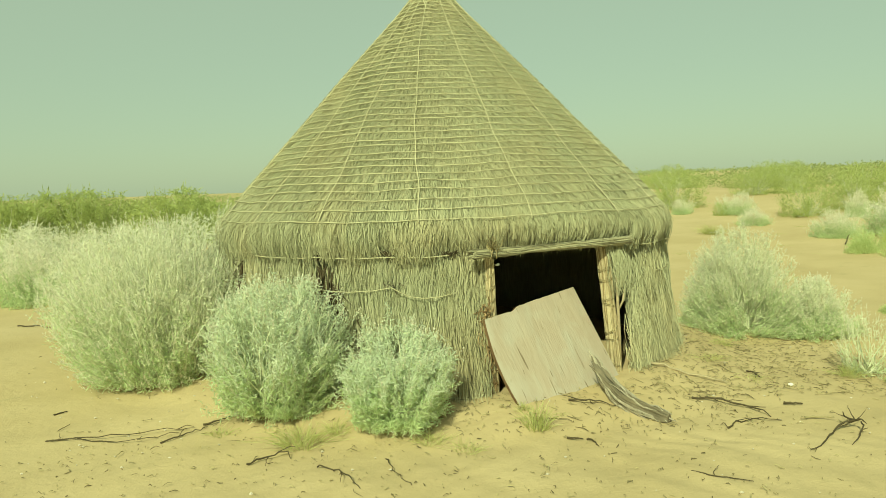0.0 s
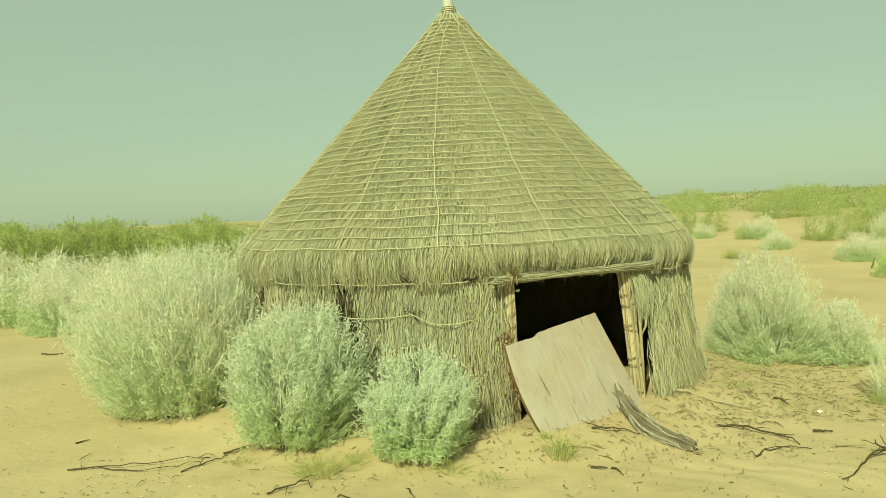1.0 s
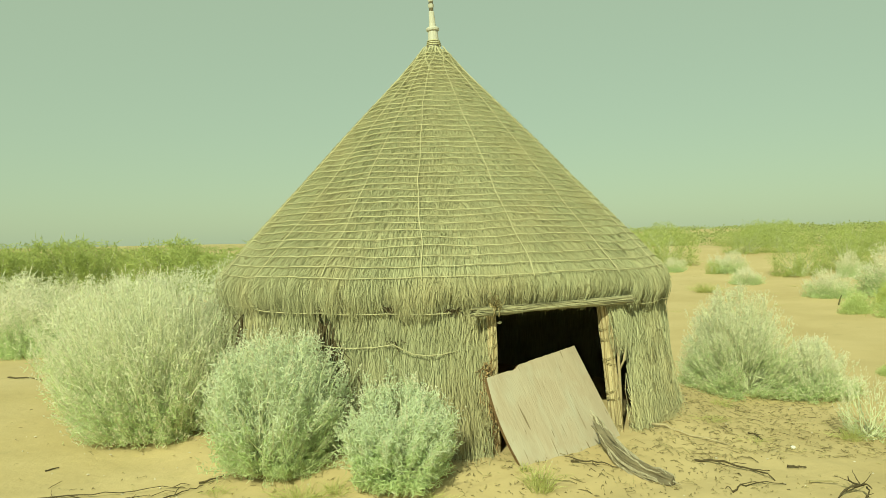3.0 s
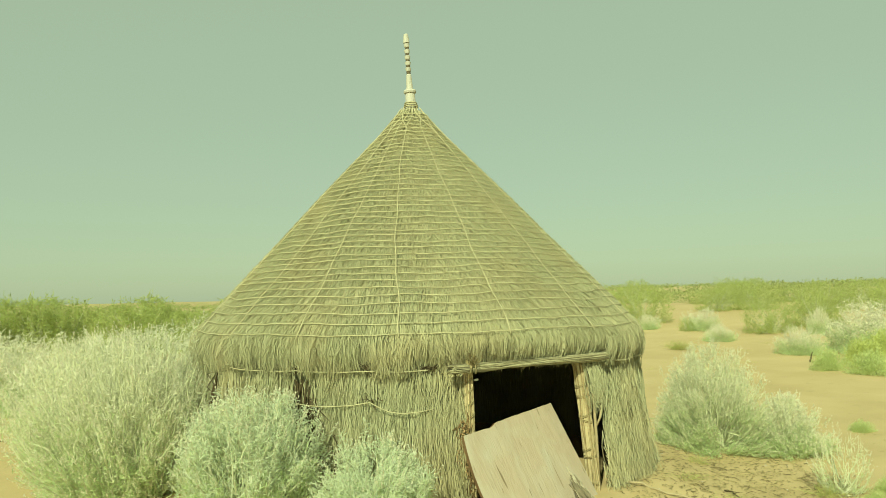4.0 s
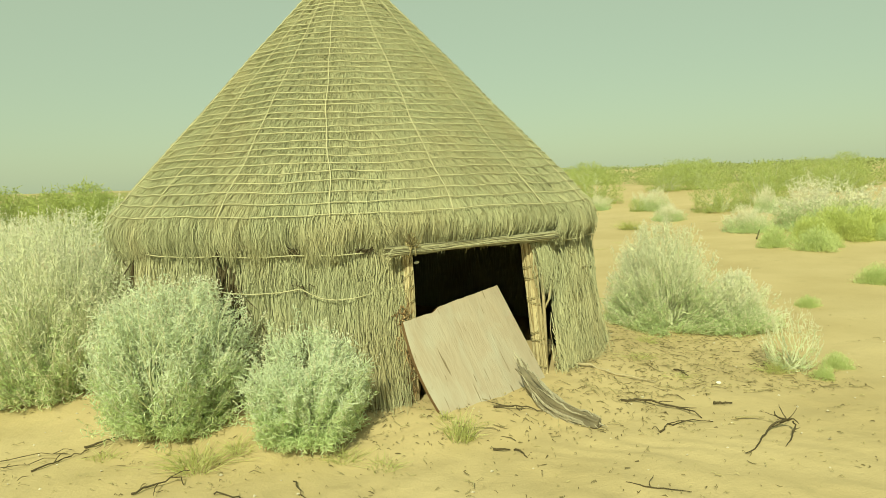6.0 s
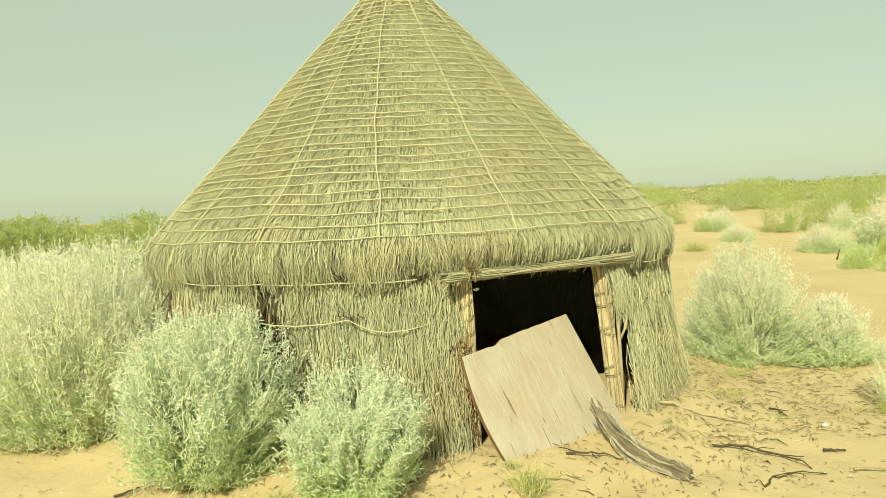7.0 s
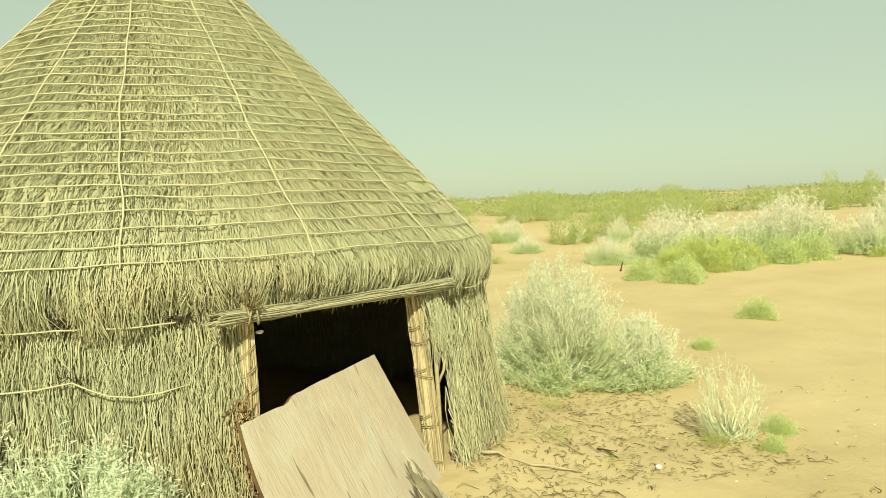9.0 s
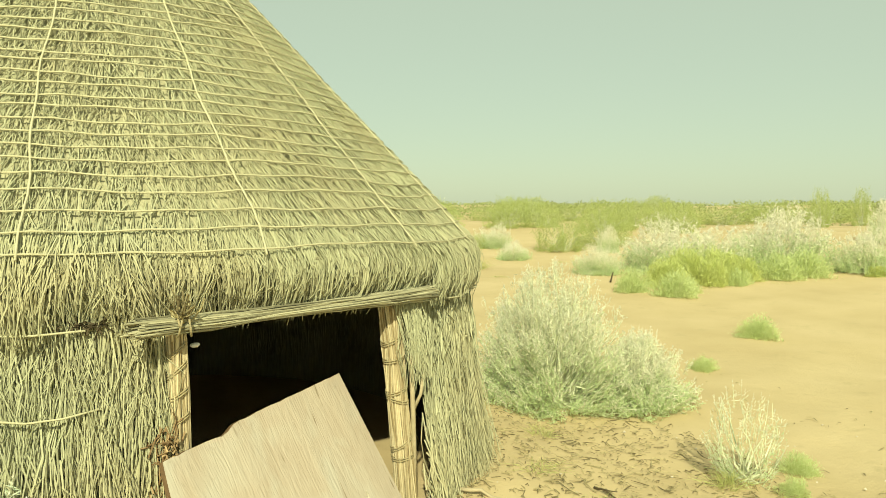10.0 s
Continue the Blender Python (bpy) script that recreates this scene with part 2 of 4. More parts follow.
def tubes(paths, radii, sides=3, cap=True):
    """Vertices and faces of many tubes: paths (n, k, 3), radii (n, k)."""
    paths = np.asarray(paths, float)
    n, k, _ = paths.shape
    radii = np.broadcast_to(np.asarray(radii, float), (n, k))
    way = np.gradient(paths, axis=1)
    way /= np.linalg.norm(way, axis=2, keepdims=True) + 1e-9
    main = paths[:, -1] - paths[:, 0]
    ref = np.where((np.abs(main[:, 2]) > 0.8 * np.linalg.norm(main, axis=1))[:, None], (1.0, 0.0, 0.0), (0.0, 0.0, 1.0))
    u = np.cross(way, ref[:, None, :])
    u /= np.linalg.norm(u, axis=2, keepdims=True) + 1e-9
    v = np.cross(way, u)
    a = (np.arange(sides) * 2 * np.pi / sides)[None, :] + (spin.uniform(0, 6.283, n) if n > 1 else np.zeros(1))[:, None]
    ring = u[:, :, None, :] * np.cos(a)[:, None, :, None] + v[:, :, None, :] * np.sin(a)[:, None, :, None]
    verts = (paths[:, :, None, :] + ring * radii[:, :, None, None]).reshape(-1, 3)
    i = np.arange(n)[:, None, None] * k * sides + np.arange(k - 1)[None, :, None] * sides
    s = np.arange(sides)[None, None, :]
    t = (s + 1) % sides
    faces = np.stack([i + s, i + t, i + sides + t, i + sides + s], axis=-1).reshape(-1, 4).tolist()
    if cap and sides > 3:
        for j in range(n):
            b = j * k * sides
            faces.append(list(range(b + sides - 1, b - 1, -1)))
            faces.append(list(range(b + (k - 1) * sides, b + k * sides)))
    return verts, faces


def leaves(base, way, length, width, curl=0.5):
    """Narrow folded leaves for woolly tips and far plants."""
    n = len(base)
    side = np.cross(way, rng.normal(size=(n, 3)))
    side /= np.linalg.norm(side, axis=1, keepdims=True) + 1e-9
    up = np.cross(side, way)
    L, Wd = length[:, None], width[:, None]
    c = rng.normal(size=(n, 1)) * curl
    mid = base + way * L * 0.5 + up * L * c * 0.42
    tip = base + way * L + up * L * c
    verts = np.stack([base, mid + side * Wd * 0.5, tip, mid - side * Wd * 0.5 + up * Wd * 0.3], axis=1).reshape(-1, 3)
    i = np.arange(n)[:, None] * 4
    return verts, np.concatenate([i + np.array([0, 1, 2]), i + np.array([0, 2, 3])], axis=1).reshape(-1, 3).tolist()


def curled(base, way, length, width, g, bend=1.6):
    """Short worm-like shoots: folded ribbons of three joints that bend along an arc."""
    n = len(base)
    side = np.cross(way, g.normal(size=(n, 3)))
    side /= np.linalg.norm(side, axis=1, keepdims=True) + 1e-9
    up = np.cross(side, way)
    c = np.clip(g.normal(size=(n, 1)) * bend, -3.0, 3.0)
    c = np.where(np.abs(c) < 0.15, 0.15, c)
    rows = []
    for u, w in ((0.0, 0.7), (0.34, 1.0), (0.68, 1.0), (1.0, 0.55)):
        mid = base + length[:, None] * (way * np.sin(c * u) / c + up * (1 - np.cos(c * u)) / c)
        h = side * (width * w * 0.5)[:, None]
        fold = (way * np.sin(c * u) - up * np.cos(c * u)) * (width * w * 0.4)[:, None]
        rows += [mid - h + fold, mid + h]
    verts = np.stack(rows, axis=1).reshape(-1, 3)
    i = np.arange(n)[:, None] * 8
    faces = np.concatenate([i + np.array(q) for q in ((0, 1, 3, 2), (2, 3, 5, 4), (4, 5, 7, 6))], axis=1).reshape(-1, 4)
    return verts, faces.tolist()


# ---- ground ----
HX, HY = -0.03, 7.522     # the hut's axis


def sstep(a):
    a = np.clip(a, 0, 1)
    return a * a * (3 - 2 * a)


def ground_z(x, y):
    x = np.asarray(x, float); y = np.asarray(y, float)
    d = np.hypot(x, y)
    hut = np.hypot(x - HX, y - HY)
    rise = sstep((d - 9.0) / 26.0) * np.where(y > 0, 1.0, 0.3)
    side = sstep((x / (d + 0.01) + 0.15) / 0.45)
    z = 0.11 * sstep((3.1 - hut) / 0.75) + 0.06 * sstep((1.85 - hut) / 0.35) + rise * (0.12 + 1.0 * side) + 1.0 * side * sstep((d - 40.0) / 60.0) * np.where(y > 0, 1.0, 0.3)
    z = z + 0.012 * np.sin(1.7 * x + 0.6 * y) * np.sin(1.3 * y - 0.5 * x + 1.0) + 0.007 * np.sin(4.1 * x - 2.2 * y) * np.sin(3.7 * y + 1.1 * x)
    z = z + rise * 0.22 * np.sin(0.21 * x + 0.5) * np.sin(0.17 * y + 0.13 * x)
    return z


def build_ground():
    rings = [0.0]
    step = 0.05
    while rings[-1] < 2400:
        rings.append(rings[-1] + step)
        step = min(step * 1.022, 120) if rings[-1] < 30 else step * 1.12
    na = 288
    r = np.array(rings[1:])
    a = np.linspace(0, 2 * np.pi, na, endpoint=False)
    x = 1.0 + np.outer(r, np.cos(a))
    y = 5.0 + np.outer(r, np.sin(a))
    z = ground_z(x, y)
    # trampled unevenness near the hut
    near = np.clip(1 - r / 14.0, 0, 1)[:, None]
    z += near * (0.010 * np.sin(9.1 * x + 2.0 * np.sin(3.3 * y)) * np.sin(8.3 * y + 1.7 * np.sin(4.1 * x)) + 0.006 * np.sin(19 * x + 3 * np.sin(7 * y)) * np.sin(17 * y))
    z -= 0.004
    verts = [(1.0, 5.0, float(ground_z(1.0, 5.0)))] + np.stack([x, y, z], axis=-1).reshape(-1, 3).tolist()
    faces = [(0, 1 + j, 1 + (j + 1) % na) for j in range(na)]
    for i in range(len(r) - 1):
        b = 1 + i * na
        faces += [(b + j, b + na + j, b + na + (j + 1) % na, b + (j + 1) % na) for j in range(na)]
    ob = mesh_object("ground", verts, faces, M_SAND, smooth=True)
    tagged(ob, "pale ochre desert sand with footprints and dry litter", "sand", kind="structure")


build_ground()

# ---- the hut ----
hut = thing("thatched_hut", (HX, HY, 0), "round desert hut of grey twig thatch with a roped conical roof", "hut")
PROFILE_Z = np.array([1.05, 1.12, 1.20, 1.28, 1.36, 1.45, 1.62, 1.90, 2.30, 2.70, 3.10, 3.40, 3.56, 3.665, 3.74, 3.79])
PROFILE_R = np.array([2.165, 2.22, 2.262, 2.275, 2.252, 2.187, 2.036, 1.775, 1.390, 1.024, 0.642, 0.352, 0.214, 0.130, 0.078, 0.052])
DOOR_A, DOOR_B = 9.5, 43.0     # the doorway, degrees round the hut from the side that faces the first eye


def radius(z):
    return np.interp(z, PROFILE_Z, PROFILE_R)


def axis_x(z):
    """The roof's top leans a little."""
    return -0.043 * np.clip((np.asarray(z) - 1.3) / 2.4, 0, 1)


def at(deg, r, z):
    a = np.radians(deg)
    return np.stack([r * np.sin(a) + axis_x(z), -r * np.cos(a), np.broadcast_to(z, np.shape(a)) + 0.0 * a], axis=-1)


def build_shells():
    # roof core
    bm = bmesh.new()
    zs = np.concatenate([np.linspace(1.40, 3.74, 26)])
    n = 68
    outer, inner = [], []
    for z in zs:
        ro = max(float(radius(z)) - 0.030, 0.02)
        outer.append([bm.verts.new(at(360.0 * j / n, ro, z)) for j in range(n)])
        ri = max(ro - 0.09, 0.008)
        inner.append([bm.verts.new(at(360.0 * j / n, ri, z - 0.02)) for j in range(n)])
    for i in range(len(zs) - 1):
        for j in range(n):
            k = (j + 1) % n
            bm.faces.new((outer[i][j], outer[i][k], outer[i + 1][k], outer[i + 1][j]))
            bm.faces.new((inner[i][k], inner[i][j], inner[i + 1][j], inner[i + 1][k]))
    for j in range(n):
        k = (j + 1) % n
        bm.faces.new((inner[0][j], inner[0][k], outer[0][k], outer[0][j]))
        bm.faces.new((inner[-1][k], inner[-1][j], outer[-1][j], outer[-1][k]))
    part("roof", bm, M_CORE, hut, "dark packed thatch under the roped twigs", smooth=True)
    # wall core, open at the doorway
    bm = bmesh.new()
    degs = np.linspace(DOOR_B + 9.5, DOOR_A + 360 + 0.4, 90)
    zs = np.linspace(-0.1, 1.44, 9)
    o = [[bm.verts.new(at(d, 2.125 - 0.03 * (z > 1.0), z)) for d in degs] for z in zs]
    inner_degs = np.linspace(DOOR_B + 21.0, DOOR_A + 360 + 0.4, 90)     # the end beside the doorway is cut aslant
    q = [[bm.verts.new(at(d, 1.96, z)) for d in inner_degs] for z in zs]
    for i in range(len(zs) - 1):
        for j in range(len(degs) - 1):
            bm.faces.new((o[i][j], o[i][j + 1], o[i + 1][j + 1], o[i + 1][j]))
            bm.faces.new((q[i][j + 1], q[i][j], q[i + 1][j], q[i + 1][j + 1]))
        for e in (0, -1):
            f = (o[i][e], o[i + 1][e], q[i + 1][e], q[i][e])
            bm.faces.new(f if e == 0 else f[::-1])
    for j in range(len(degs) - 1):
        bm.faces.new((o[-1][j], o[-1][j + 1], q[-1][j + 1], q[-1][j]))
    part("wall", bm, M_CORE_WALL, hut, "dark packed twig wall", smooth=True)


build_shells()

# rib ropes: degrees round the hut at the eave and high on the roof; those in front are laid unevenly
RIBS = [(-43.7, -40.0), (-24.5, -24.3), (-3.3, -7.6), (18.9, 17.6), (40.5, 41.7)] + [(40.5 + 21.2 * i, 41.7 + 21.2 * i) for i in range(1, 13)]
RINGS = [1.450, 1.535, 1.615, 1.688, 1.752, 1.812]
while RINGS[-1] < 3.60:
    RINGS.append(RINGS[-1] + 0.056 - 0.010 * sstep((RINGS[-1] - 2.8) / 0.8))


def strand_set(a0, r0, z0, a1, r1, z1, bulge, w, wiggle=0.012, k=4):
    """Twigs between two rings of points round the hut; bulge lifts the middle outwards."""
    n = len(a0)
    s = np.linspace(0, 1, k)[None, :]
    a = a0[:, None] + (a1 - a0)[:, None] * s
    r = r0[:, None] + (r1 - r0)[:, None] * s + bulge[:, None] * 4 * s * (1 - s)
    z = z0[:, None] + (z1 - z0)[:, None] * s
    a[:, 1:] += rng.normal(size=(n, k - 1)) * np.degrees(wiggle) / np.maximum(r[:, 1:], 0.2)
    r[:, 1:] += rng.normal(size=(n, k - 1)) * wiggle * 0.32
    z[:, 1:] += rng.normal(size=(n, k - 1)) * wiggle * 0.8
    p = np.stack([r * np.sin(np.radians(a)) + axis_x(z), -r * np.cos(np.radians(a)), z], axis=-1)
    rad = w[:, None] * np.linspace(1.0, 0.55, k)[None, :]
    return p, rad


def front_heavy(n):
    """Angles round the hut, thinner on the side that the path never sees."""
    a = rng.uniform(-180, 180, n)
    return a[(np.abs(a) < 118) | (rng.uniform(size=n) < 0.36)]


TIES = (-10.6, 2.0)     # where cords draw the eave in, degrees


def tufts(a, r, width):
    """Tufts round a ring of radius r: for each angle its tuft's middle, and two numbers of its own for each tuft."""
    step = np.degrees(width / max(r, 0.1))
    k = np.floor(a / step + rng.uniform() + 0.35 * np.sin(np.radians(a * 29))).astype(int)
    k = k - k.min()
    place = np.bincount(k, a, minlength=k.max() + 1) / np.maximum(np.bincount(k, minlength=k.max() + 1), 1)
    return place[k], rng.uniform(size=k.max() + 1)[k], rng.uniform(size=k.max() + 1)[k]


def build_roof_thatch():
    paths, rads = [], []
    levels = RINGS + [3.66]
    for i in range(1, len(levels)):
        z_top, z_rope = levels[i], levels[i - 1]
        r = float(radius(z_top))
        n = int(2 * np.pi * r / 0.0078) + 40
        a0 = front_heavy(n)
        n = len(a0)
        zt = z_top + rng.uniform(-0.01, 0.035, n)
        mid, own, own2 = tufts(a0, r, 0.040)
        drop = (z_top - z_rope) * (rng.uniform(0.6, 1.3, n) + 0.75 * own2) + 0.015
        zb = np.maximum(zt - drop, 1.36)
        lift = rng.uniform(-0.010, 0.010, n) + 0.018 * own - 0.006
        patch = np.sin(np.radians(a0 * 23) + 5.0 * z_top) + np.sin(np.radians(a0 * 61) - 9.0 * z_top)
        sway = (rng.normal(size=n) * 1.5 + 0.7 * patch + np.where(rng.uniform(size=n) < 0.12, rng.normal(size=n) * 4.0, 0.0)) / max(r, 0.25)
        p, q = strand_set(a0, radius(zt) - 0.02 + 0 * zt, zt, a0 + 0.5 * (mid - a0) + (own2 - 0.5) * 1.6 / max(r, 0.25) + sway * 0.7, radius(zb) + lift, zb, rng.uniform(0, 0.014, n), rng.uniform(0.0018, 0.0037, n), 0.010, 3)
        paths.append(p), rads.append(q)
    v, f = tubes(np.concatenate(paths), np.concatenate(rads), 3)
    mesh_object("roof_thatch", v, f, M_THATCH, hut, "short grey twigs laid down the slope")["kind"] = "stuff"
    # rounded eave fringe
    paths, rads = [], []
    for layer in range(4):
        a0 = front_heavy(4900)
        n = len(a0)
        z0 = 1.38 + 0.03 * layer + rng.uniform(0, 0.10, n)
        wave = 0.022 * np.sin(np.radians(a0 * 17 + 40)) + 0.015 * np.sin(np.radians(a0 * 7))
        z1 = 1.155 + wave + rng.normal(size=n) * 0.022 + 0.02 * layer
        mid, own, own2 = tufts(a0, 2.2, 0.046)
        z1 = z1 + (own2 - 0.5) * 0.045
        over = (np.abs((a0 - 26 + 180) % 360 - 180) < 20)
        z1 = np.where(over, 1.203 + rng.normal(size=n) * 0.017 + (own2 - 0.5) * 0.04, z1)
        r0 = radius(z0) - 0.03 + 0.008 * layer
        r1 = np.where(over, 2.115, 2.205) + 0.006 * layer + rng.normal(size=n) * 0.012
        r1 = r1 + (own - 0.5) * 0.030
        pull = 0.45 * (mid - a0) + (own2 - 0.5) * 1.4 + 0.9 * np.sin(np.radians(a0 * 73 + 31 * np.sin(np.radians(a0 * 5)))) + 0.5 * np.sin(np.radians(a0 * 131))
        z1 = z1 + 0.016 * np.sin(np.radians(a0 * 73 + 60))
        # gathered at the ties, where dark hollows open between the bunches
        for tie in TIES:
            gap = np.exp(-((a0 - tie) / 1.7) ** 2)
            z1 = z1 + gap * 0.055
            pull = pull + np.clip(a0 - tie, -1, 1) * np.exp(-((a0 - tie) / 3.0) ** 2) * 0.9
            r1 = r1 - gap * 0.035
        p, q = strand_set(a0, r0, z0, a0 + pull + rng.normal(size=n) * 0.7, r1, z1, rng.uniform(0.03, 0.06, n) + 0.005 * layer, rng.uniform(0.0018, 0.0036, n), 0.013, 4)
        paths.append(p), rads.append(q)
    v, f = tubes(np.concatenate(paths), np.concatenate(rads), 3)
    mesh_object("eave_fringe", v, f, M_THATCH, hut, "rounded overhanging fringe of grey twigs")["kind"] = "stuff"


build_roof_thatch()


def in_door(a, lo=DOOR_A, hi=DOOR_B):
    a = (a + 180) % 360 - 180
    return (a > lo) & (a < hi)


def build_wall_thatch():
    paths, rads = [], []
    for z_hi, z_lo, n, rr in ((1.26, 0.62, 5500, 2.165), (1.26, 0.80, 5500, 2.178), (1.0, 0.42, 5400, 2.17), (0.95, 0.20, 5700, 2.186), (0.62, 0.06, 5500, 2.18)):
        a0 = front_heavy(n)
        n = len(a0)
        z0 = z_hi + rng.uniform(-0.10, 0.06, n)
        z1 = z_lo + rng.normal(size=n) * 0.085
        mid, own, own2 = tufts(a0, 2.17, 0.055)
        z1 = z1 + (own2 - 0.5) * 0.12
        low = np.clip((0.6 - z1) / 0.6, 0, 1)
        z1 = z1 + np.where(z_lo < 0.35, 0.05 * np.sin(np.radians(a0 * 31)) + 0.04 * np.sin(np.radians(a0 * 83 + 20)), 0.0)
        z1 = np.where((np.abs(a0 - 43.2) < 3.6) & (z_lo > 0.55), np.maximum(z1, 0.66 + rng.uniform(0, 0.26, n)), z1)
        pinch = 0.02 * np.sin(np.radians(a0 * 20)) + 0.012 * np.sin(np.radians(a0 * 53))
        # beside the doorway the wall spreads forward at its foot
        fan = (np.exp(-((a0 - 2) / 6.0) ** 2) * 0.24 + np.exp(-((a0 - 66) / 20.0) ** 2) * 0.16) * rng.uniform(0.2, 1.2, n)
        r0 = rr - 0.02 + pinch * 0.5
        r1 = rr + 0.02 + (own - 0.5) * 0.034 + pinch + low * 0.04 + low ** 2 * fan + rng.normal(size=n) * 0.010
        a1 = a0 + 0.5 * (mid - a0) + (own2 - 0.5) * 1.6 + rng.normal(size=n) * (0.7 + 1.2 * low) + 1.1 * np.sin(np.radians(a0 * 47)) + 0.5 * np.sin(np.radians(a0 * 101))
        hole = (np.abs(a0 + 24.9) < 1.9) & (z0 > 0.98) | (np.abs(a0 + 53) < 2.6) & (z0 > 0.98)
        # a narrow dark gap stays open between the right-hand post and the wall
        gap = (a1 > DOOR_B - 5.0) & (a1 < 45.1 + rng.normal(size=n) * 0.4) | (a0 > DOOR_B - 5.0) & (a0 < 45.0)
        z1 = np.where(gap, np.maximum(z1, 0.70 + rng.uniform(0, 0.16, n)), z1)
        hole = hole | gap & (z0 < z1 + 0.12)
        keep = ~hole & ~in_door(a0, DOOR_A + 0.2, DOOR_B + (-4.0 if z_lo > 0.55 else 2.2) + rng.normal(size=n) * 0.8) & ~in_door(a1, DOOR_A + 0.4, DOOR_B + (-4.0 if z_lo > 0.55 else 2.0))
        p, q = strand_set(a0[keep], r0[keep], z0[keep], a1[keep], r1[keep], np.maximum(z1, 0.03)[keep], rng.uniform(-0.012, 0.02, keep.sum()), rng.uniform(0.0018, 0.0036, keep.sum()), 0.020, 5)
        paths.append(p), rads.append(q)
    # loose crooked twigs that splay out beside the doorway and at the wall's foot
    for lo, hi, n, top, lean in ((46.5, 92.0, 900, 0.95, 3.0), (47.5, 88.0, 600, 0.55, 6.0), (44.0, 47.5, 60, 0.40, 0.6), (-9.0, 8.0, 320, 0.62, 1.6)):
        a0 = rng.uniform(lo, hi, n)
        z0 = top + rng.uniform(-0.35, 0.15, n)
        z1 = np.maximum(z0 - rng.uniform(0.25, 0.75, n), 0.04)
        low = np.clip((0.7 - z1) / 0.7, 0, 1)
        a1 = a0 + rng.normal(size=n) * lean + (0.6 * lean if lo > 0 else 0.0)
        a1 = np.where((lo > 45) & (a1 < 46.8), 46.8 + rng.uniform(0, 3, n), a1)
        p, q = strand_set(a0, 2.19 + rng.uniform(-0.01, 0.02, n), z0, a1, 2.205 + low * rng.uniform(0.0, 0.13, n), z1, rng.uniform(-0.01, 0.03, n), rng.uniform(0.0022, 0.0046, n), 0.028, 5)
        paths.append(p), rads.append(q)
    v, f = tubes(np.concatenate(paths), np.concatenate(rads), 3)
    mesh_object("wall_thatch", v, f, M_WALL, hut, "long grey twigs hanging down the wall")["kind"] = "stuff"


build_wall_thatch()


def rope(points, r, name="rope", mat=M_ROPE, sides=6, parent=None, label=""):
    v, f = tubes(np.asarray(points)[None], np.full((1, len(points)), r), sides)
    return mesh_object(name, v, f, mat, parent or hut, label, smooth=True)


def bulges(degs, z):
    """Slow waves that neighbouring rings share, where the thatch below is lumpy."""
    return 0.008 * np.sin(np.radians(degs * 9) + 2.1 * z) * np.sin(1.0 + 3.3 * z + np.radians(degs * 2))


def build_ropes():
    for z in RINGS:
        degs = np.linspace(0, 360, 137)
        ph = rng.uniform(0, 6.28, 3)
        u = ((degs + 3.3) / 21.2) % 1.0
        zz = z + 0.006 * np.sin(np.radians(degs * 3) + ph[0]) + 0.004 * np.sin(np.radians(degs * 11) + ph[1]) + 0.003 * np.sin(np.radians(degs * 37) + ph[2]) + bulges(degs, z) - 0.010 * 4 * u * (1 - u) * (0.4 + 0.6 * np.sin(ph[2]))
        zz[-1] = zz[0]
        r = radius(zz) + 0.019
        a = np.radians(degs)
        rope(np.stack([r * np.sin(a) + axis_x(zz), -r * np.cos(a), zz], axis=-1), 0.0043, "ring_rope")
    for i, (d_low, d_high) in enumerate(RIBS):
        z = np.linspace(1.43, 3.72, 62)
        d = d_low + (d_high - d_low) * np.clip((z - 1.45) / 1.3, 0, 1.3)
        wob = 0.5 * np.sin(z * 7 + i) + 0.3 * np.sin(z * 17 + 2 * i)
        r = radius(z) + 0.021 - 0.012 * sstep((z - 3.4) / 0.3) + 0.003 * np.sin(z * 90)
        a = np.radians(d + wob * 0.6 + 18 * sstep((z - 3.45) / 0.25))
        rope(np.stack([r * np.sin(a) + axis_x(z), -r * np.cos(a), z], axis=-1), 0.0048, "rib_rope", M_RIB)
        if i % 2 == 0:
            d = d_high
            z = np.linspace(3.40, 3.70, 14)
            r = radius(z) + 0.016
            a = np.radians(d - 26 * sstep((z - 3.40) / 0.3))
            rope(np.stack([r * np.sin(a) + axis_x(z), -r * np.cos(a), z], axis=-1), 0.006, "crossing_rope")
    # ropes that hold the wall, slack between their ties
    def slack(ties, z_tie, sag, r, name):
        pts = []
        for (a, b) in zip(ties[:-1], ties[1:]):
            for s in np.linspace(0, 1, 10)[:-1]:
                pts.append(at(a + (b - a) * s, r + 0.012 * np.sin(s * 9 + a), z_tie[0] - sag * 4 * s * (1 - s) * (b - a) / 18.0))
        pts.append(at(ties[-1], r, z_tie[0]))
        rope(pts, 0.0042, name)
    slack([-44, -24.7, -10.6, 2], (1.178,), 0.012, 2.225, "wall_rope")
    slack([-110, -90, -66, -44], (1.20,), 0.012, 2.235, "wall_rope")
    slack([49, 62, 80, 100, 120, 140], (1.15,), 0.012, 2.23, "wall_rope")
    low = [(-26, 0.935), (-22, 0.917), (-18, 0.913), (-13, 0.925), (-9.2, 0.948), (-7.5, 0.912), (-5.5, 0.878), (-3, 0.864), (0, 0.872), (3, 0.896)]
    rope([at(d, 2.232, z) for d, z in low], 0.0042, "wall_rope")
    slack([57, 68, 80, 100], (0.90,), 0.02, 2.225, "wall_rope")
    slack([140, 165, 190, 215, 240], (1.17,), 0.02, 2.23, "wall_rope")


build_ropes()


